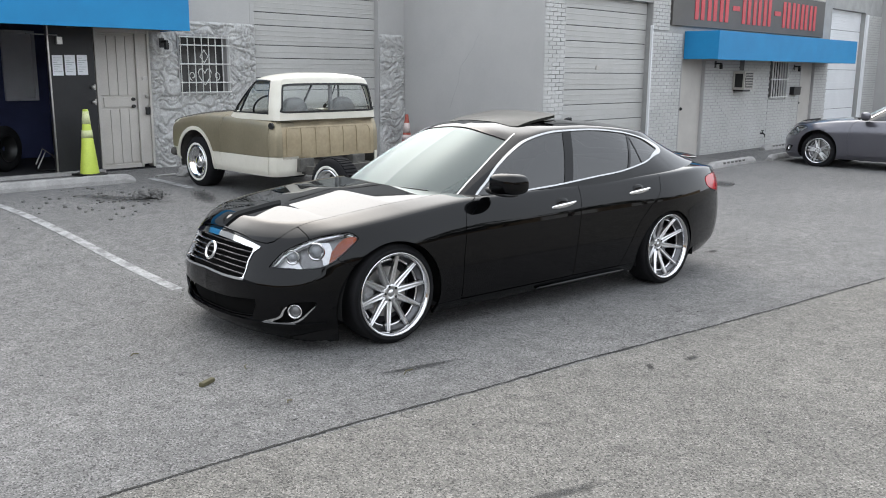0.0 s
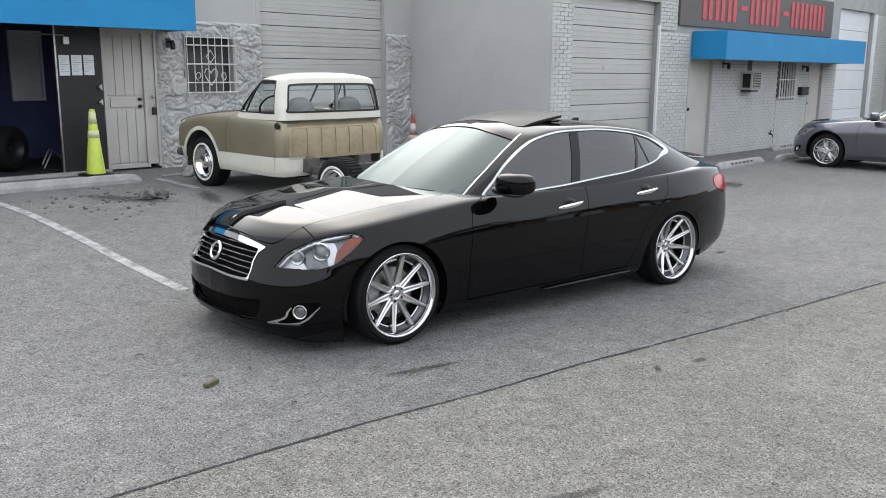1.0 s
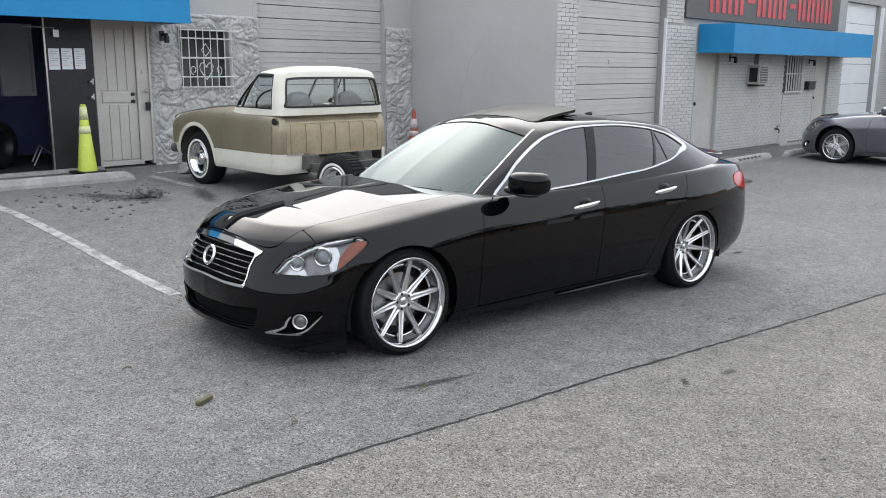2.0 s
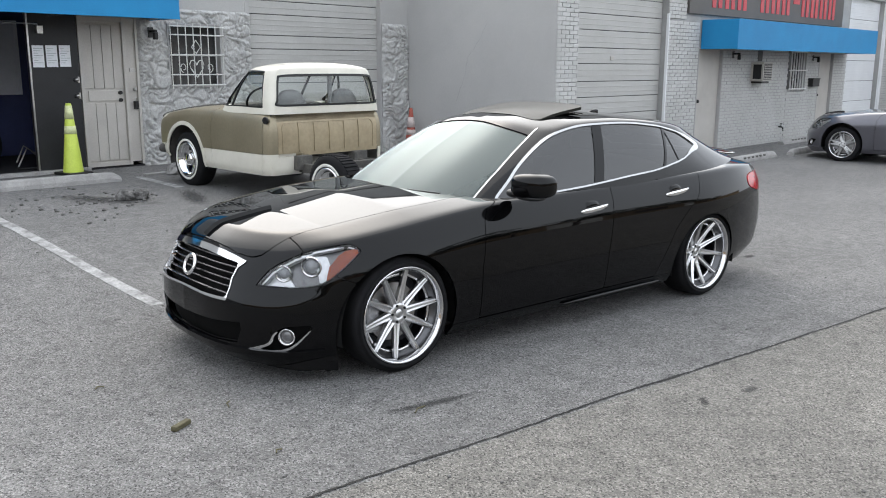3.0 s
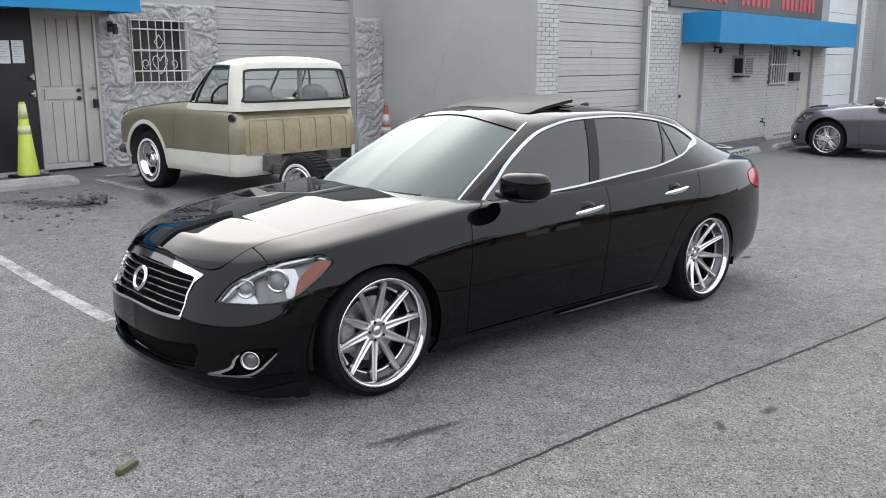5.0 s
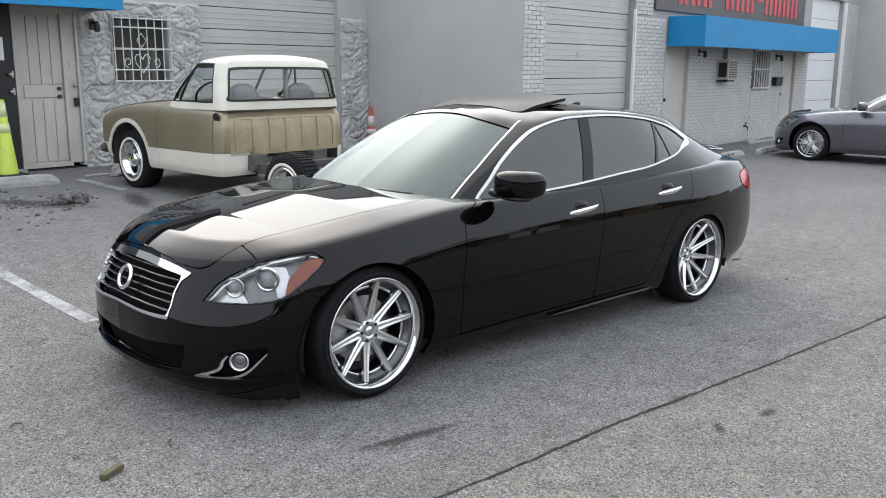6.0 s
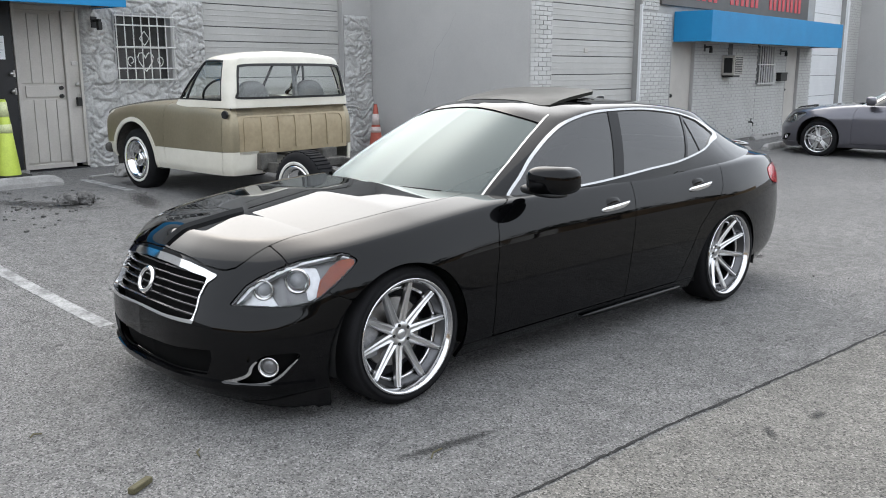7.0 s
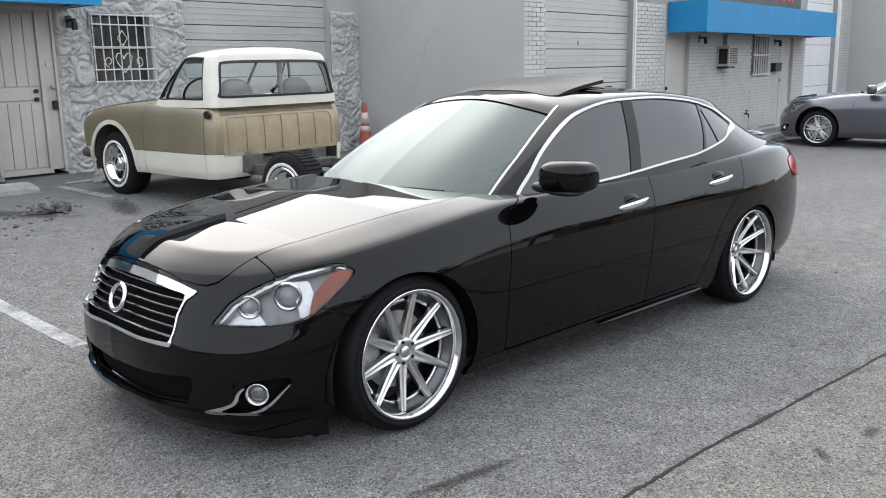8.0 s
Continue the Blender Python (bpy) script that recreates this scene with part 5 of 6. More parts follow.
        part("sunroof_seal", panel(t, np.minimum(opening + 0.004, 0.024 - opening), M_TRIM, -0.006, 0.03), None, car)
    # mirrors
    for sign in (1,):
        def lean(v, sign=sign):
            k = sign * v.y - 0.93
            return Vector((v.x - 0.30 * k * k * 3 - 0.10 * k, v.y, v.z + 0.02 * k))
        mi = part("door_mirror", puff((0.575, sign * 0.985, 1.043), (0.088, 0.125, 0.074), 3.2, shear=lean), paint, car, smooth=True)
        part("mirror_foot", puff((0.585, sign * 0.868, 0.990), (0.042, 0.070, 0.026), 2.4), M_TRIM, mi, smooth=True)
        part("mirror_skirt", puff((0.57, sign * 0.975, 0.976), (0.062, 0.095, 0.018), 2.6), M_TRIM, mi, smooth=True)
    # inside
    part("dashboard", puff((0.42, 0, 0.86), (0.42, 0.68, 0.12), 3.5), M_SEAT, car, smooth=True)
    ringp = [(0.10 - 0.06 * math.sin(a), 0.36 + 0.18 * math.cos(a), 0.93 + 0.17 * math.sin(a)) for a in np.linspace(0, 2 * math.pi, 36, endpoint=False)]
    stw = part("steering_wheel", tube(ringp, 0.015, 8, True), M_SEAT, car, smooth=True)
    part("steering_hub", puff((0.12, 0.36, 0.92), (0.03, 0.10, 0.055), 2.5), M_SEAT, stw, smooth=True)
    for sy in (0.37, -0.37):
        seat = part("front_seat", puff((-0.42, sy, 0.80), (0.13, 0.24, 0.36), 3.2, shear=lambda v: Vector((v.x - 0.28 * (v.z - 0.6), v.y, v.z))), M_SEAT, car, smooth=True)
        part("headrest", puff((-0.60, sy, 1.20), (0.055, 0.13, 0.085), 3), M_SEAT, seat, smooth=True)
        part("seat_cushion", puff((-0.15, sy, 0.50), (0.28, 0.25, 0.09), 3.2), M_SEAT, seat, smooth=True)
    part("rear_seat", puff((-1.25, 0, 0.75), (0.18, 0.62, 0.30), 3.5), M_SEAT, car, smooth=True)
    part("cabin_floor", box((-0.92, -0.80, 0.24), (1.0, 0.80, 0.30)), M_TRIM, car)
    part("mirror_inside", puff((0.10, 0, 1.24), (0.02, 0.12, 0.035), 3), M_TRIM, car, smooth=True)
    if detail:
        for k, (y0, y1) in enumerate(((-0.02, 0.44), (-0.58, -0.06))):
            w0, w1 = (0.925 - 0.25 * y0 * y0, y0, 0.952), (0.895 - 0.35 * y1 * y1, y1, 0.962)
            part("wiper", tube([w0, ((w0[0] + w1[0]) / 2 + 0.015, (y0 + y1) / 2, 0.966), w1], 0.006, 6), M_TRIM, car)
        part("boot_spoiler", puff((-2.40, 0, 1.036), (0.10, 0.50, 0.010), 3, shear=lambda v: Vector((v.x + 0.30 * v.y * v.y, v.y, v.z + 0.12 * max(0.0, -v.x - 2.42) - 0.05 * v.y * v.y))), paint, car, smooth=True)
        part("aerial_fin", puff((-1.10, 0, 1.385), (0.05, 0.014, 0.022), 2.2, shear=lambda v: Vector((v.x - 0.9 * (v.z - 1.38), v.y, v.z))), paint, car, smooth=True)
    # wheels and their wells
    for wx, wz, deep in ((1.44, wheel_z[0], deep_front), (-1.44, wheel_z[1], deep_rear)):
        for sign in (1, -1):
            wheel(car, wx, sign * (0.886 if wx > 0 else 0.888), wz, sign, deep, tyre, rim, spokes, 27.0 if wx > 0 else 8.0, None, 0.0 if detail else 9.0)
            part("wheel_well", well(0.40, 0.86 * sign, 0.50 * sign), M_TRIM, car).matrix_local = pose(wx, 0, 0.35 if wx > 0 else 0.30)
    part("underbody", box((-2.2, -0.62, 0.17), (2.05, 0.62, 0.235), 0.02), M_TRIM, car)
    return car


CAR_POSE = pose(5.203, 5.836, 0.0, 0, 0, 173.5)
sedan("black_sedan", CAR_POSE, "lowered gloss black sedan with silver multi-spoke wheels and tilted sunroof", M_PAINT, M_TINT, M_SCREEN, M_CHROME, True, 10, 0.274)
sedan("grey_sedan", pose(18.35, 6.24, -0.02, 0, 0, 90), "metallic grey sedan with silver alloy wheels parked nose-in", M_GREYPAINT, M_TINT, M_SCREEN, M_CHROME, False, 10, 0.245, deep_front=0.03, deep_rear=0.03, tyre=0.325, wheel_z=(0.335, 0.335), arch_front=0.385, arch_rear=0.375)


# ---- old pickup, its bed taken off ----
M_GOLD = mat("faded metallic gold paint", (0.30, 0.26, 0.18), (0.255, 0.22, 0.15), 0.36, metal=0.5, scale=2.2, fine=40, grain=0.05, coat=0.08)
M_TAN = mat("bare tan cab wall", (0.37, 0.305, 0.20), (0.29, 0.235, 0.15), 0.45, metal=0.2, scale=3.5, fine=30, grain=0.08)
M_CREAM = mat("cream white paint", (0.681, 0.653, 0.570), (0.607, 0.580, 0.497), 0.3, scale=2.5, fine=40, grain=0.03, coat=0.4)
M_WHITEWALL = mat("white tyre wall", (0.7, 0.69, 0.65), (0.6, 0.59, 0.55), 0.6, scale=8)
M_VINYL = mat("grey seat vinyl", (0.20, 0.20, 0.205), (0.16, 0.16, 0.165), 0.5, scale=6)
M_FRAME = mat("dusty black frame", (0.10, 0.095, 0.085), (0.05, 0.048, 0.045), 0.7, scale=8, grain=0.2)


def truck_lower():
    plan, par, arc = spline([(2.34, 0), (2.34, 0.45), (2.315, 0.74), (2.22, 0.82), (1.68, 0.838), (0.9, 0.84), (0.25, 0.835), (0.06, 0.80), (0.005, 0.72), (0, 0.4), (0, 0)], 230)
    z_top = curve(par, [0.82, 0.82, 0.82, 0.84, 0.905, 0.925, 0.92, 0.915, 0.915, 0.915, 0.915])
    z_low = curve(par, [0.38, 0.38, 0.37, 0.35, 0.275, 0.26, 0.255, 0.255, 0.255, 0.255, 0.255])
    tang = np.gradient(plan, axis=0)
    tang /= np.linalg.norm(tang, axis=1, keepdims=True)
    inward = np.stack([tang[:, 1], -tang[:, 0]], 1)
    inward[0], inward[-1] = (-1, 0), (1, 0)
    inward = np.where((inward * (np.array([1.1, 0]) - plan)).sum(1)[:, None] < 0, -inward, inward)
    knots, side = [0, 0.08, 0.3, 0.55, 0.75, 0.9, 1.0], np.array([0.035, 0.012, 0.002, 0.0, 0.006, 0.028, 0.07])
    rows = []
    for s in np.linspace(0, 1, 56):
        off = curve(np.array([s_to_par(s, knots)]), side)[0]
        rows.append(np.column_stack([plan + inward * off, z_low + (z_top - z_low) * s]))
    edge = rows[-1]
    sx = np.clip(edge[:, 0], 0.5, 1.9)
    z_mid = np.interp(sx, [0.5, 1.0, 1.9], [0.97, 0.99, 0.93])
    for r in np.linspace(0, 1, 30)[1:]:
        rows.append(np.column_stack([edge[:, 0] * (1 - r) + sx * r, edge[:, 1] * (1 - r), edge[:, 2] + (z_mid - edge[:, 2]) * (1 - (1 - r) ** 2.2)]))
    g = np.stack(rows, 1)
    for _ in range(4):
        g[:, 1:-1] += 0.5 * (0.5 * (g[:, 2:] + g[:, :-2]) - g[:, 1:-1])
    g[0, :, 1] = g[-1, :, 1] = 0
    return g


def truck_upper():
    base, par, arc = spline([(1.16, 0), (1.13, 0.38), (1.06, 0.66), (0.95, 0.765), (0.55, 0.785), (0.15, 0.78), (0.03, 0.74), (0.01, 0.66), (0.005, 0.35), (0, 0)], 190)
    top = np.column_stack([curve(par, [0.66, 0.65, 0.61, 0.54, 0.36, 0.18, 0.10, 0.07, 0.06, 0.06]), curve(par, [0, 0.34, 0.56, 0.635, 0.665, 0.665, 0.645, 0.59, 0.33, 0])])
    z_base = curve(par, [0.90] * 10)
    z_top = curve(par, [1.405, 1.40, 1.385, 1.38, 1.39, 1.39, 1.385, 1.385, 1.395, 1.40])
    out = base - top
    out /= np.linalg.norm(out, axis=1, keepdims=True) + 1e-9
    rows = []
    for s in np.linspace(0, 1, 50):
        lift = 0.022 * math.sin(math.pi * s)
        rows.append(np.column_stack([base * (1 - s) + top * s + out * lift, z_base * (1 - s) + z_top * s + lift * 0.3]))
    edge = rows[-1]
    sx = np.clip(edge[:, 0], 0.25, 0.45)
    for r in np.linspace(0, 1, 26)[1:]:
        rows.append(np.column_stack([edge[:, 0] * (1 - r) + sx * r, edge[:, 1] * (1 - r), edge[:, 2] + (1.448 - edge[:, 2]) * (1 - (1 - r) ** 2.4)]))
    g = np.stack(rows, 1)
    for _ in range(10):
        g[:, 1:-1] += 0.5 * (0.5 * (g[:, 2:] + g[:, :-2]) - g[:, 1:-1])
    g[0, :, 1] = g[-1, :, 1] = 0
    return g


def pickup(m):
    car = empty("pickup_truck", m, "old gold and cream pickup truck with its bed removed", "truck")
    s, t = Skin(truck_lower()), Skin(truck_upper())
    arch = np.where(s.a > 0.4, np.hypot((s.u - 1.70) / 1.0, s.z - 0.32) - 0.405, 1)
    cut = np.where(s.a > 0.4, np.hypot((s.u - 1.70) / 1.0, s.z - 0.32) - 0.450, 1)
    cabin = np.where(s.z > 0.87, -inside(s.u, s.a, [(1.14, -0.3), (1.10, 0.4), (0.95, 0.72), (0.14, 0.73), (0.08, 0.6), (0.08, -0.3)]), 1)
    back = np.where(s.u < 0.03, 1.0, -1.0)
    upper = s.z - 0.485
    hoodf = np.minimum.reduce([0.70 - s.a, s.u - 0.98, s.z - 0.85, 2.26 - s.u])
    part("bonnet", panel(s, np.minimum(hoodf, cabin) - 0.002, M_GOLD), None, car)
    part("nose_panel", panel(s, np.minimum.reduce([s.u - 2.16, 0.79 - s.a, -hoodf]) - 0.002, M_CREAM), None, car)
    for sign in (1, -1):
        half = sign * s.y
        wing = np.minimum.reduce([s.u - 1.10, half, 0.002 - hoodf, np.maximum(s.a - 0.79, 2.16 - s.u)])
        w = part("front_wing", panel(s, np.minimum.reduce([wing, cut, cabin, upper]) - 0.003, M_GOLD), None, car)
        for piece in (s.u - 1.70, 1.70 - s.u):
            part("wing_band", panel(s, np.minimum.reduce([wing, cut, -upper, piece]) - 0.001, M_CREAM), None, w, "cream lower band")
        part("arch_lip", panel(s, np.minimum.reduce([arch, -cut, half, s.u - 1.1]), M_CREAM, 0.006), None, w, "cream wheel arch lip")
        door = np.minimum.reduce([1.10 - s.u, s.u - 0.12 - 0.05 * np.clip((0.40 - s.z) / 0.2, 0, 1), half, cabin])
        d = part("door", panel(s, np.minimum(door, upper + 0.002) - 0.004, M_GOLD), None, car)
        part("door_band", panel(s, np.minimum(door, 0.002 - upper) - 0.004, M_CREAM), None, d, "cream lower band")
        corner = np.minimum.reduce([0.12 + 0.05 * np.clip((0.40 - s.z) / 0.2, 0, 1) - s.u, half, cabin])
        part("cab_corner", panel(s, np.minimum.reduce([corner, upper, np.maximum(s.a - 0.70, s.u - 0.02)]) - 0.002, M_GOLD), None, car)
        part("corner_skirt", panel(s, np.minimum.reduce([corner, -upper, s.a - (0.38 if sign > 0 else 0.72)]) - 0.001, M_CREAM), None, car, "cream lower corner panel")
    rear = np.minimum.reduce([0.12 - s.u, 0.70 - s.a, s.z - 0.455, cabin])
    bp = part("cab_back_panel", panel(s, rear, M_TAN), None, car, "tan ribbed rear cab panel")
    frame_f = inside(s.y, s.z, [(0.64, 0.40), (0.64, 0.76), (0.625, 0.80), (0.59, 0.82), (-0.59, 0.82), (-0.625, 0.80), (-0.64, 0.76), (-0.64, 0.40)])
    part("pressed_rim", panel(s, np.minimum.reduce([rear, 0.009 - np.abs(frame_f), s.z - 0.49]), M_TAN, 0.008, 0.01), None, bp)
    for k in range(5):
        yc = -0.425 + 0.2125 * k
        part("pressed_rib", panel(s, np.minimum.reduce([rear, 0.011 - np.abs(s.y - yc), s.z - 0.495, 0.82 - s.z]), M_TAN, 0.010, 0.012), None, bp)
    part("inner_shell", panel(s, np.minimum.reduce([cut, cabin, np.maximum(s.u - 0.03, s.z - 0.47)]), M_FRAME, -0.018, 0), None, car)
    # cab top
    rw = inside(t.y, t.z, round_off([(0.685, 0.995), (0.69, 1.05), (0.655, 1.27), (0.60, 1.312), (0.3, 1.322), (-0.3, 1.322), (-0.60, 1.312), (-0.655, 1.27), (-0.69, 1.05), (-0.685, 0.995), (-0.3, 0.99), (0.3, 0.99)], 120))
    rw = np.where(t.u < 0.12, rw, -1)
    dw = inside(t.u, t.z, round_off([(0.96, 0.985), (0.86, 1.10), (0.64, 1.335), (0.56, 1.36), (0.27, 1.355), (0.22, 1.32), (0.165, 1.0), (0.20, 0.975), (0.6, 0.978)], 90))
    dw = np.where(t.a > 0.55, dw, -1)
    ws = np.minimum.reduce([0.70 - (t.z - 0.95) * 0.22 - t.a, t.u - 0.55, t.z - 0.985, 1.33 - t.z])
    part("cab_roof", panel(t, np.minimum.reduce([-rw, -dw, -ws, t.z - 0.905]), M_CREAM, 0, 0.03), None, car, "cream cab roof and pillars")
    part("rear_window", panel(t, rw - 0.008, M_CLEAR, -0.012, 0), None, car)
    part("window_seal", panel(t, np.minimum(rw + 0.004, 0.018 - rw), M_TRIM, 0.004, 0.02), None, car, "black rubber seal")
    part("windscreen", panel(t, ws, M_CLEAR, -0.008, 0), None, car)
    for sign in (1, -1):
        half = sign * t.y
        part("door_window", panel(t, np.minimum(dw, half), M_CLEAR, -0.012, 0), None, car)
        part("door_window_seal", panel(t, np.minimum.reduce([dw + 0.002, 0.012 - dw, half]), M_TRIM, 0.001, 0.02), None, car)
        vent = 0.012 - np.abs(t.u - (0.76 - 0.42 * (t.z - 1.0)))
        part("vent_divider", panel(t, np.minimum.reduce([dw, vent, half]), M_TRIM, -0.002, 0.015), None, car)
        seat = part("seat", puff((0.22, sign * 0.37, 0.80), (0.085, 0.225, 0.36), 2.6), M_VINYL, car, smooth=True)
    part("cab_floor", box((0.06, -0.74, 0.26), (1.1, 0.74, 0.34)), M_FRAME, car)
    part("dashboard", puff((1.02, 0, 0.90), (0.13, 0.68, 0.10), 4), M_FRAME, car, smooth=True)
    ringp = [(0.76 - 0.07 * math.sin(a), 0.37 + 0.19 * math.cos(a), 1.03 + 0.14 * math.sin(a)) for a in np.linspace(0, 2 * math.pi, 32, endpoint=False)]
    part("steering_wheel", tube(ringp, 0.012, 8, True), M_TRIM, car, smooth=True)
    part("sun_strut", tube([(0.14, -0.12, 0.97), (0.30, -0.25, 1.33)], 0.026, 8), M_VINYL, car)
    part("pillar_post", tube([(0.95, -0.28, 0.97), (0.68, -0.30, 1.36)], 0.014, 8), M_TRIM, car)
    cap = part("fuel_cap", finish(disc(0.038, 0.003, -0.02, 24), M_TRIM, False), None, car, "black fuel filler cap")
    cap.matrix_local = pose(0.07, 0.815, 0.845, 0, 0, 8)
    # running gear
    for wx, wz, sign in ((1.68, 0.32, 1), (1.68, 0.32, -1), (-0.93, 0.225, 1), (-0.93, 0.225, -1)):
        w = new("wheel")
        w.parent = car
        w.matrix_local = pose(wx, sign * (0.82 if wx > 0 else 0.80), wz, 0, 0, 0 if sign > 0 else 180)
        part("tyre", lathe([(0.19, -0.02), (0.20, 0.0), (0.235, 0.006), (0.28, 0.002), (0.31, -0.015), (0.322, -0.03), (0.325, -0.06), (0.325, -0.18), (0.31, -0.215), (0.25, -0.23), (0.19, -0.22)], 64), M_RUBBER, w, smooth=True)
        part("white_wall", lathe([(0.214, 0.003), (0.218, 0.007), (0.238, 0.010), (0.242, 0.005)], 56), M_WHITEWALL, w, "narrow whitewall ring", smooth=True)
        part("trim_ring", lathe([(0.205, 0.0), (0.200, 0.012), (0.182, 0.008), (0.168, -0.035), (0.160, -0.05), (0.05, -0.052)], 56), M_CHROME, w, smooth=True)
        slot = finish(box((-0.022, -0.049, 0.105), (0.022, -0.044, 0.145), 0.004), M_TRIM)
        for k in range(5):
            o = new("wheel_slot", slot)
            o.parent = w
            o.matrix_local = pose(0, 0, 0, 0, 72 * k, 0)
        part("hub_cap", lathe([(0.075, -0.05), (0.073, -0.02), (0.06, -0.008), (0.03, 0.0), (0.001, 0.002)], 40), M_CHROME, w, smooth=True)
        if wx < 0:
            for k in range(48):
                o = new("tread_block", TREAD)
                o.parent = w
                o.matrix_local = pose(0, 0, 0, 0, 7.5 * k, 0)
    for y in (-0.42, 0.36):
        part("frame_rail", box((-1.25, y, 0.27), (0.9, y + 0.06, 0.37), 0.008), M_FRAME, car)
    part("rear_axle", tube([(-0.93, -0.6, 0.25), (-0.93, 0.6, 0.25)], 0.05, 12), M_FRAME, car)
    part("cross_member", box((-0.30, -0.42, 0.30), (-0.22, 0.42, 0.38), 0.008), M_FRAME, car)
    part("cab_mount", box((-0.06, 0.30, 0.30), (0.05, 0.50, 0.46), 0.01), M_FRAME, car)
    part("cab_mount", box((-0.06, -0.50, 0.30), (0.05, -0.30, 0.46), 0.01), M_FRAME, car)
    part("front_bumper", puff((2.34, 0, 0.42), (0.06, 0.88, 0.075), 4, shear=lambda v: Vector((v.x - 0.16 * v.y * v.y, v.y, v.z))), M_FRAME, car, smooth=True)
    for sign in (1, -1):
        part("wheel_well", well(0.43, 0.79 * sign, 0.5 * sign), M_FRAME, car).matrix_local = pose(1.70, 0, 0.32)
    return car


TREAD = finish(box((-0.012, -0.20, 0.322), (0.012, -0.03, 0.333), 0.003), M_RUBBER)
pickup(pose(6.665, 9.45, 0.32, 0, 0, 90))


# ---- things on the lot ----
M_LIME = mat("lime cone plastic", (0.60, 0.72, 0.11), (0.52, 0.64, 0.09), 0.45, scale=6, fine=60, grain=0.06)
M_ORANGE = mat("orange cone plastic", (0.38, 0.09, 0.06), (0.30, 0.07, 0.05), 0.6, scale=6)
M_REFLECT = mat("grey-white reflective band", (0.58, 0.50, 0.48), (0.50, 0.42, 0.40), 0.35, scale=10)
M_LIMEBAND = mat("yellowed reflective band", (0.70, 0.74, 0.42), (0.62, 0.66, 0.34), 0.4, scale=10)
M_LINE = mat("worn white road paint", (0.32, 0.32, 0.315), (0.165, 0.165, 0.163), 0.85, scale=9, fine=60, grain=0.25, spread=(0.42, 0.62))
M_SEAM = mat("dark seam filler", (0.006, 0.006, 0.006), (0.016, 0.016, 0.015), 0.8, scale=8, fine=90, grain=0.3)
M_WOOD = mat("weathered wood", (0.105, 0.095, 0.050), (0.065, 0.058, 0.032), 0.8, scale=20, fine=90, grain=0.2, stretch=(1, 6, 6))
M_RUBBLE = mat("broken asphalt", (0.17, 0.165, 0.16), (0.08, 0.078, 0.075), 0.95, scale=14, fine=80, grain=0.3, bump=0.01, bump_scale=60)


def cone(x, y, h, r0, r1, body, bands, label):
    c = empty("traffic_cone", pose(x, y, ground_z(x, y), 0, 0, 12), label, "traffic cone")
    b = r0 * 1.35
    part("base", box((-b, -b, 0), (b, b, 0.035), 0.012), M_TRIM if body is M_LIME else body, c)
    part("cone", lathe_z([(r0, 0.03), (r0 * 0.97, 0.06), (r1, h - 0.01), (r1 * 0.8, h), (r1 * 0.7, h - 0.03)]), body, c, smooth=True)
    for za, zb in bands:
        tape = M_LIMEBAND if body is M_LIME else M_REFLECT
        ra, rb = r0 * 0.97 + (r1 - r0 * 0.97) * (za - 0.06) / (h - 0.07), r0 * 0.97 + (r1 - r0 * 0.97) * (zb - 0.06) / (h - 0.07)
        part("reflective_band", lathe_z([(ra + 0.001, za), (ra + 0.004, za), (rb + 0.004, zb), (rb + 0.001, zb)]), tape, c, smooth=True)
    return c


def lathe_z(profile, count=40):
    bm = lathe([(r, h) for r, h in profile], count)
    bmesh.ops.rotate(bm, verts=bm.verts, matrix=Matrix.Rotation(math.pi / 2, 3, "X"))
    return bm


cone(5.33, 13.12, 0.92, 0.128, 0.036, M_LIME, ((0.53, 0.63), (0.72, 0.89)), "lime green traffic cone with two pale bands")
cone(11.42, 13.05, 0.80, 0.125, 0.028, M_ORANGE, ((0.33, 0.42), (0.46, 0.64)), "orange traffic cone with pale bands by the wall")


def wheel_stop(x, y, length, turn, label, bars=False):
    """A cast kerb bar: sloped sides, chipped ends and two fixing holes."""
    bm = bmesh.new()
    n = 24
    prof = [(-0.075, 0), (-0.07, 0.055), (-0.045, 0.115), (-0.03, 0.125), (0.03, 0.125), (0.045, 0.115), (0.07, 0.055), (0.075, 0)]
    rings = []
    for k in range(n + 1):
        t = k / n
        xx = (t - 0.5) * length
        end = min(1.0, 0.55 + min(t, 1 - t) * 9)
        rings.append([bm.verts.new((xx + 0.006 * noise.noise(Vector((xx * 9, py * 30, x))), py, pz * end + 0.006 * noise.noise(Vector((xx * 7, py * 20, y)))) ) for py, pz in prof])
    for a, b in zip(rings, rings[1:]):
        for i in range(len(prof) - 1):
            bm.faces.new((a[i], a[i + 1], b[i + 1], b[i]))
    bm.faces.new(rings[0])
    bm.faces.new(rings[-1][::-1])
    bmesh.ops.recalc_face_normals(bm, faces=bm.faces)
    w = empty("wheel_stop", pose(x, y, ground_z(x, y) - 0.008, 0, 0, turn), label, "wheel stop", "concrete wheel stops")
    part("bar", bm, M_CONC, w)
    if bars:
        for k in range(6):
            part("letter_bar", box((-0.52 + 0.17 * k, -0.0665, 0.060), (-0.42 + 0.17 * k, -0.050, 0.098), 0.002), M_FRAME, w)
    for sx in (-0.33, 0.33):
        part("fixing_pin", finish(disc(0.014, 0.0, 0.012, 12), M_FRAME), None, w).matrix_local = pose(sx * length, 0, 0.124, -90)
    return w


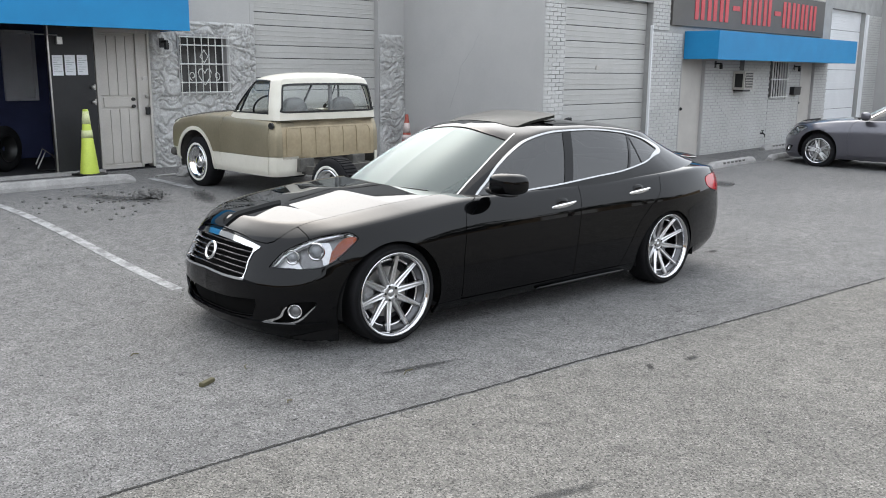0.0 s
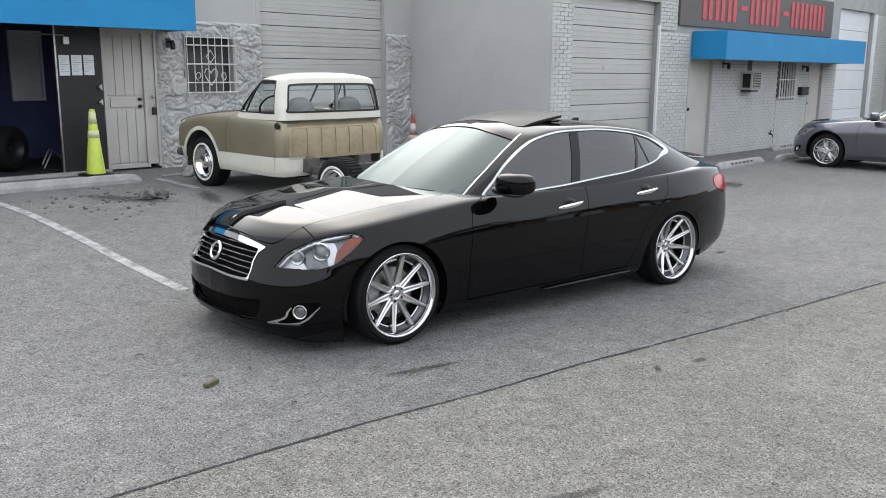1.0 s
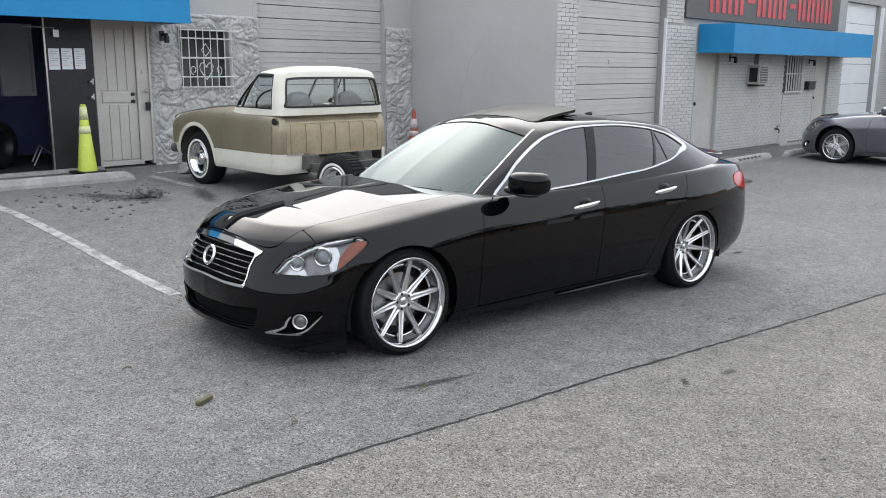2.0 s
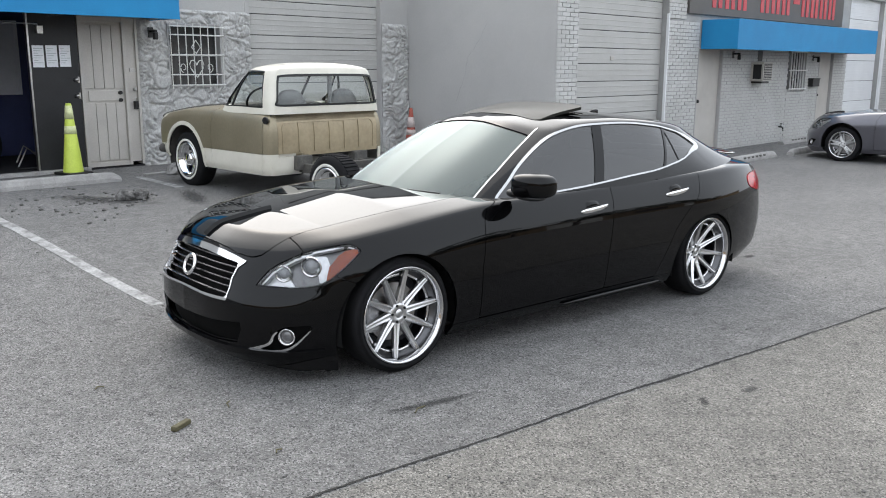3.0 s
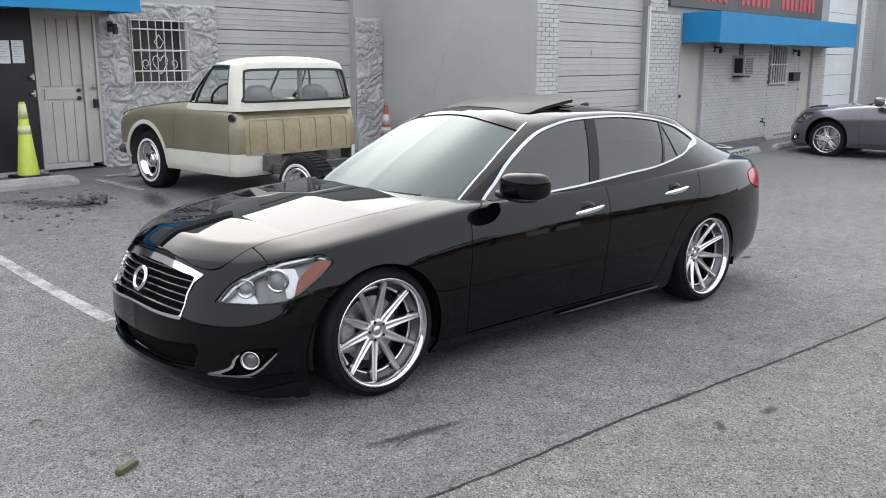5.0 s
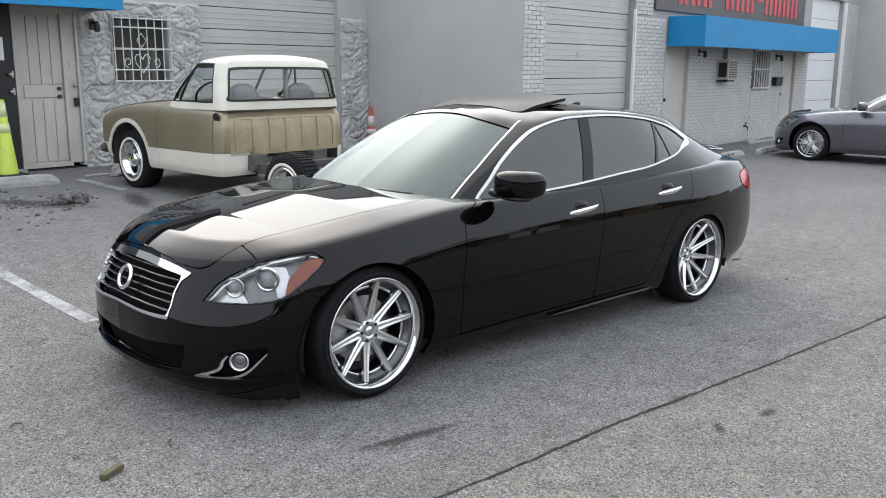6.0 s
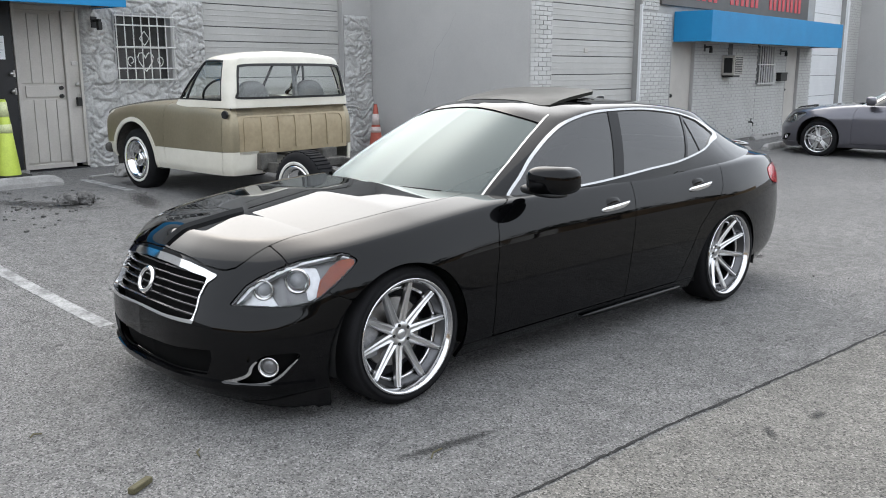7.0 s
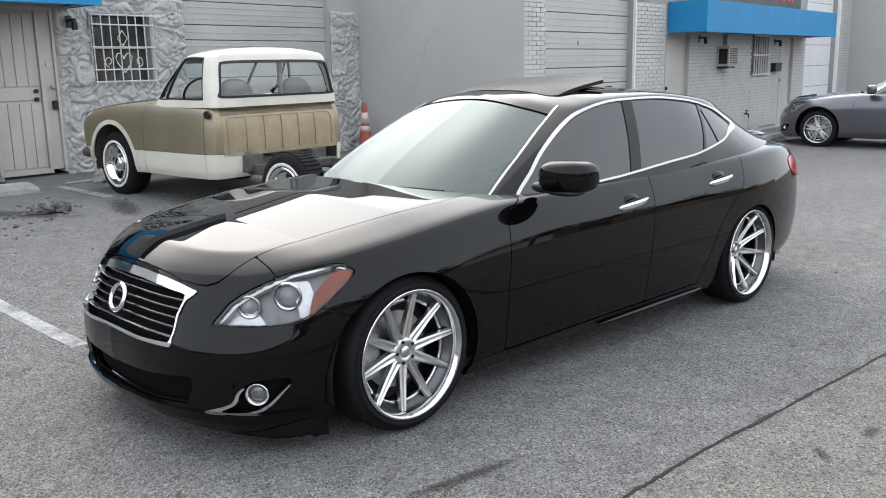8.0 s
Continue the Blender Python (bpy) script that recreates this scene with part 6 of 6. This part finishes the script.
wheel_stop(4.42, 12.12, 2.05, -3, "long pale concrete wheel stop before the shop door")
wheel_stop(16.15, 8.80, 1.95, 1, "chipped concrete wheel stop with worn dark lettering", True)
wheel_stop(18.55, 8.72, 1.85, 1, "concrete wheel stop in front of the grey sedan")
wheel_stop(20.55, 9.72, 1.9, 0, "chipped concrete wheel stop against the brick wall", True)


def strip(points, width, lift, material, ragged=0.0, seed=1):
    """A flat ribbon on the ground along points."""
    rnd = random.Random(seed)
    vs, fs = [], []
    pts = [Vector((*p, 0)) for p in points]
    dense = []
    for a, b in zip(pts, pts[1:]):
        n = max(1, int((b - a).length / (0.022 if ragged and abs(a.x) < 15 else 0.08)))
        dense += [a.lerp(b, k / n) for k in range(n)]
    dense.append(pts[-1])
    for i, p in enumerate(dense):
        d = (dense[min(i + 1, len(dense) - 1)] - dense[max(i - 1, 0)]).normalized()
        s = Vector((-d.y, d.x, 0))
        wob = ragged * noise.noise(Vector((p.x * 1.3, p.y * 1.3, seed))) * 1.5
        wob += ragged * (0.5 * noise.noise(Vector((p.x * 9, p.y * 9, seed))) + 0.3 * noise.noise(Vector((p.x * 31, p.y * 31, seed))))
        swell = 0.6 + 1.1 * abs(noise.noise(Vector((p.x * 3.1, p.y * 3.1, seed + 4)))) if ragged else 1.0
        for sg in (-1, 1):
            q = p + s * (sg * width / 2 * swell * (1 + (rnd.uniform(-0.5, 0.5) if ragged else rnd.uniform(-0.06, 0.06))) + wob)
            vs.append((q.x, q.y, ground_z(q.x, q.y) + lift))
    for i in range(len(dense) - 1):
        fs.append((2 * i, 2 * i + 1, 2 * i + 3, 2 * i + 2))
    return mesh_from(vs, fs, material)


tagged(new("parking_line", strip([(3.355, 7.30), (3.375, 8.1), (3.385, 9.1), (3.395, 10.2), (3.40, 11.8)], 0.10, 0.004, M_LINE, seed=3)), "worn white painted parking line", "road marking", kind="structure")
tagged(new("parking_line_2", strip([(5.66, 11.0), (5.78, 12.25)], 0.11, 0.004, M_LINE, seed=4)), "worn white painted parking line", "road marking", kind="structure")
tagged(new("asphalt_seam", strip([(-14, 6.39), (-6, 5.37), (1.35, 4.43), (2.67, 4.28), (4.14, 4.09), (6.0, 3.83), (8.2, 3.55), (14, 2.81), (30, 0.76)], 0.016, 0.004, M_SEAM, 0.010, 7)), "dark ragged seam between two asphalt layers", "ground", kind="structure")

# broken lump of asphalt
lump = bmesh.new()
for cx, cy, rx, ry, rz, sd in ((-0.07, -0.02, 0.10, 0.09, 0.085, 1.0), (0.07, 0.04, 0.09, 0.085, 0.095, 4.0)):
    made = bmesh.ops.create_icosphere(lump, subdivisions=4, radius=1)["verts"]
    for v in made:
        k = 1 + 0.26 * noise.fractal(v.co * 1.6 + Vector((sd, 2 * sd, 0)), 0.9, 2.0, 4)
        v.co = Vector((cx + v.co.x * rx * k, cy + v.co.y * ry * k, max(-0.02, v.co.z * rz * k)))
rock = new("asphalt_lump", finish(lump, M_RUBBLE))
rock.matrix_world = pose(4.86, 10.58, ground_z(4.86, 10.58) + 0.03, 0, 0, -38)
tagged(rock, "dark broken lump of asphalt on the lot", "debris")
crumbs = bmesh.new()
rnd = random.Random(11)
for k in range(150):
    cx, cy = rnd.gauss(4.45, 0.5), rnd.gauss(10.75, 0.5)
    r = 0.005 + 0.022 * rnd.random() ** 2
    bmesh.ops.create_icosphere(crumbs, subdivisions=1, radius=r, matrix=Matrix.LocRotScale((cx, cy, ground_z(cx, cy) + r * 0.3), None, (1, rnd.uniform(0.6, 1), 0.6)))
tagged(new("asphalt_crumbs", finish(crumbs, M_RUBBLE)), "dark crumbs of broken asphalt", "debris", kind="stuff")

chunk = bmesh.new()
bmesh.ops.create_icosphere(chunk, subdivisions=3, radius=1)
for v in chunk.verts:
    k = 1 + 0.4 * noise.fractal(v.co * 1.4 + Vector((5, 1, 2)), 0.9, 2.0, 3)
    v.co = Vector((v.co.x * 0.11 * k, v.co.y * 0.09 * k, max(-0.02, v.co.z * 0.10 * k)))
piece = new("concrete_chunk", finish(chunk, M_CONC))
piece.location = (6.27, 12.21, ground_z(6.27, 12.21) + 0.03)
tagged(piece, "broken pale concrete chunk by the truck wheel", "debris")
plank = new("wood_plank", finish(box((-0.16, -0.035, 0), (0.16, 0.035, 0.02), 0.004), M_CONC))
plank.matrix_world = pose(6.08, 12.38, ground_z(6.08, 12.38) + 0.001, 0, 0, 10)
tagged(plank, "short pale plank on the asphalt", "debris")

# small things lying about
stick = new("wood_scrap", finish(box((-0.058, -0.015, 0), (0.058, 0.015, 0.024), 0.004), M_WOOD))
stick.matrix_world = pose(2.385, 5.285, ground_z(2.385, 5.285), 0, 2, 25)
tagged(stick, "short scrap of weathered wood on the asphalt", "debris")
for k, (x, y, ln, rz) in enumerate(((2.70, 5.38, 0.035, 60), (3.33, 4.66, 0.05, 20), (2.55, 4.75, 0.02, 30), (2.35, 6.05, 0.025, 10))):
    tw = new("twig", finish(tube([(-ln, 0, 0.005), (-ln * 0.2, 0.008, 0.011), (ln, -0.006, 0.005)], 0.004, 5), M_WOOD))
    tw.matrix_world = pose(x, y, ground_z(x, y), 0, 0, rz)
    tagged(tw, "thin dry twig on the asphalt", "debris", "twigs on the lot")
grit = bmesh.new()
for k in range(620):
    cx, cy = rnd.uniform(0.5, 11), rnd.uniform(1.5, 10)
    r = 0.003 + 0.010 * rnd.random() ** 2.5
    bmesh.ops.create_icosphere(grit, subdivisions=1, radius=r, matrix=Matrix.LocRotScale((cx, cy, ground_z(cx, cy) + r * 0.3), None, (1, rnd.uniform(0.5, 1), 0.6)))
tagged(new("grit", finish(grit, M_RUBBLE)), "loose dark grit scattered over the asphalt", "gravel", kind="stuff")


def stain_material(name, colour, hide):
    """A dark film whose ragged edge lets the ground show."""
    m = bpy.data.materials.new(name)
    m.use_nodes = True
    n, l = m.node_tree.nodes, m.node_tree.links
    p = n["Principled BSDF"]
    p.inputs["Base Color"].default_value, p.inputs["Roughness"].default_value = (*colour, 1), 0.7
    co, no, ra, vec = n.new("ShaderNodeTexCoord"), n.new("ShaderNodeTexNoise"), n.new("ShaderNodeMapRange"), n.new("ShaderNodeVectorMath")
    no.inputs["Scale"].default_value, no.inputs["Detail"].default_value = 9.0, 6.0
    l.new(co.outputs["Object"], no.inputs["Vector"])
    vec.operation = "LENGTH"
    l.new(co.outputs["Object"], vec.inputs[0])
    sub = n.new("ShaderNodeMath")
    sub.operation = "SUBTRACT"
    l.new(no.outputs["Fac"], sub.inputs[0])
    sc = n.new("ShaderNodeMath")
    sc.operation = "MULTIPLY"
    sc.inputs[1].default_value = 0.55
    l.new(vec.outputs["Value"], sc.inputs[0])
    l.new(sc.outputs[0], sub.inputs[1])
    ra.inputs["From Min"].default_value, ra.inputs["From Max"].default_value, ra.inputs["To Max"].default_value = 0.0, 0.3, hide
    l.new(sub.outputs[0], ra.inputs["Value"])
    l.new(ra.outputs["Result"], p.inputs["Alpha"])
    return m


M_OIL = stain_material("oil stain", (0.03, 0.03, 0.03), 0.66)
for k, (x, y, sx, sy, rz) in enumerate(((3.43, 4.68, 0.34, 0.036, -14), (2.72, 3.13, 0.30, 0.04, -20), (4.79, 3.63, 0.09, 0.035, -10), (4.45, 3.72, 0.08, 0.03, 40), (4.6, 10.75, 0.75, 0.22, 30), (5.45, 10.35, 0.55, 0.15, -20), (9.5, 6.6, 0.8, 0.4, 5), (8.2, 5.2, 0.12, 0.05, 0), (13.2, 7.9, 1.2, 0.5, 12))):
    vs = [(math.cos(a) * r, math.sin(a) * r, 0) for r in (0.0001, 0.5, 1.0) for a in np.linspace(0, 2 * math.pi, 24, endpoint=False)]
    fs = [(24 * q + i, 24 * q + (i + 1) % 24, 24 * q + 24 + (i + 1) % 24, 24 * q + 24 + i) for q in range(2) for i in range(24)]
    ob = new("stain_%d" % (k + 1), mesh_from(vs, fs, M_OIL))
    gx0 = (ground_z(x + 0.05, y) - ground_z(x - 0.05, y)) / 0.1
    gy0 = (ground_z(x, y + 0.05) - ground_z(x, y - 0.05)) / 0.1
    ob.matrix_world = Matrix.Translation((x, y, ground_z(x, y) + 0.005)) @ Vector((-gx0, -gy0, 1)).to_track_quat("Z", "Y").to_matrix().to_4x4() @ pose(0, 0, 0, 0, 0, rz + 90) @ Matrix.Diagonal((sx, sy, 1, 1))
    tagged(ob, "dark oil stain on the asphalt", "ground", kind="structure")

# ---- far side of the lot, seen in reflections ----
M_FAR = mat("tan rendered wall", (0.30, 0.22, 0.14), (0.20, 0.15, 0.10), 0.85, scale=0.45, grain=0.2, fine=2.0)
M_BARK = mat("dull bark", (0.10, 0.08, 0.06), (0.06, 0.05, 0.04), 0.9, scale=8, grain=0.2)
M_LEAF = mat("dark green foliage", (0.045, 0.06, 0.022), (0.028, 0.036, 0.015), 0.7, scale=1.5, fine=8, grain=0.3)
M_TERRACOTTA = mat("faded terracotta paint", (0.32, 0.14, 0.08), (0.25, 0.11, 0.06), 0.8, scale=1.0)
far = structure("wall_opposite", boxes([((-60, -24, -0.2), (80, -23.7, 3.6))], M_FAR), "low tan unit building across the lot")
part("parapet_band", boxes([((-60, -23.72, 3.2), (80, -23.62, 3.75))], M_CONC, 0.01), None, far)
for k in range(12):
    x = -24 + 5.2 * k
    if k % 3 == 1:
        part("door_panel", boxes([((x, -23.71, 0.0), (x + 3.2, -23.66, 2.8))], M_TERRACOTTA if k == 4 else M_BRIGHT, 0.01), None, far)
    else:
        part("window_pane", boxes([((x, -23.71, 0.9), (x + 2.0, -23.66, 2.3))], M_GLASS, 0.01), None, far)
# unseen wall, added so the front bumper mirrors something darker than the horizon
structure("reflect_wall_west", boxes([((-26, -23.7, -0.2), (-25.7, 13.4, 4.0))], M_FAR), "unseen plain tan wall added to darken the bumper's reflection")


def far_tree(x, y, h, seed):
    """A broad street tree: leaning trunk, three limbs, and clumps of leaf blades with gaps between."""
    rnd = random.Random(seed)
    t = empty("tree", pose(x, y, ground_z(x, y)), "dark leafy street tree across the lot", "tree", "trees across the lot")
    part("trunk", tube([(0, 0, 0), (0.06, 0.03, h * 0.22), (0.0, 0.1, h * 0.45)], 0.15, 8), M_BARK, t)
    tips = []
    for k in range(4):
        a = rnd.uniform(0, 6.28)
        tip = (math.cos(a) * h * 0.24, math.sin(a) * h * 0.24, h * rnd.uniform(0.62, 0.8))
        part("limb", tube([(0, 0.1, h * 0.42), (tip[0] * 0.5, tip[1] * 0.5 + 0.05, h * 0.56), tip], 0.06, 6), M_BARK, t)
        tips.append(tip)
    vs, fs = [], []
    for k in range(26):
        c = Vector(rnd.choice(tips)) + Vector((rnd.gauss(0, h * 0.12), rnd.gauss(0, h * 0.12), rnd.gauss(0, h * 0.08)))
        for _ in range(26):
            p = c + Vector((rnd.gauss(0, 0.34), rnd.gauss(0, 0.34), rnd.gauss(0, 0.24)))
            u = Vector((rnd.uniform(-1, 1), rnd.uniform(-1, 1), rnd.uniform(-0.6, 0.6))).normalized() * 0.2
            w = u.cross(Vector((rnd.uniform(-1, 1), rnd.uniform(-1, 1), 1))).normalized() * 0.09
            i = len(vs)
            vs += [p - u, p + w, p + u, p - w]
            fs.append((i, i + 1, i + 2, i + 3))
    part("crown", mesh_from(vs, fs, M_LEAF), None, t)


for k in range(15):
    far_tree(-20 + 4.4 * k + 1.1 * math.sin(5.0 * k), -21.0 + 1.2 * math.cos(3.0 * k), 5.0 + 1.4 * math.sin(2.3 * k), 40 + k)

# ---- bricks ----
B_LEN, B_H, B_J = 0.203, 0.0575, 0.0102


def brick_mesh(w):
    bm = box((0, -0.008, 0), (w, 0.016, B_H))
    return finish(bm, M_BRICK)


BRICKS = {}
fronts = [(XS + 0.004, 12.29, 0.0, 3.09, True), (15.10, 15.74, 2.61, 4.05, False), (15.10, 16.27, 0.0, 2.60, True), (17.33, 20.55, 0.03, 2.60, False), (20.56, 21.52, 0.03, 1.21, False), (21.53, 22.35, 0.03, 2.60, False), (23.29, 24.17, 0.03, 2.60, False), (26.87, 28.04, 0.0, 3.49, False)]
owner = bpy.data.objects["wall_right"]
rest_v, rest_f, single = [], [], 0
for x0, x1, z0, z1, near in fronts:
    row, z = 0, z0
    while z + B_H < z1:
        x = x0 - (B_LEN / 2 if row % 2 else 0)
        while x < x1 - 0.02:
            a, b = max(x, x0), min(x + B_LEN, x1)
            if b - a > 0.03:
                jit = 0.004 * noise.noise(Vector((a * 7, z * 31, 2)))
                if near and z > 0.62 and single < 300:
                    key = round(b - a, 3)
                    if key not in BRICKS:
                        BRICKS[key] = brick_mesh(key)
                    o = new("brick", BRICKS[key])
                    o.parent = owner
                    o.location = (a, YR - jit, z)
                    single += 1
                else:
                    k = len(rest_v)
                    yf = YR - 0.008 - jit
                    rest_v += [(a, yf, z), (b, yf, z), (b, yf, z + B_H), (a, yf, z + B_H), (a, YR + 0.016, z), (b, YR + 0.016, z), (b, YR + 0.016, z + B_H), (a, YR + 0.016, z + B_H)]
                    rest_f += [(k, k + 1, k + 2, k + 3), (k + 1, k + 5, k + 6, k + 2), (k + 4, k, k + 3, k + 7), (k + 3, k + 2, k + 6, k + 7), (k, k + 4, k + 5, k + 1)]
            x += B_LEN + B_J
        z += B_H + B_J
        row += 1
bw = part("brickwork", mesh_from(rest_v, rest_f, M_BRICK), None, owner)
bw["kind"] = "stuff"
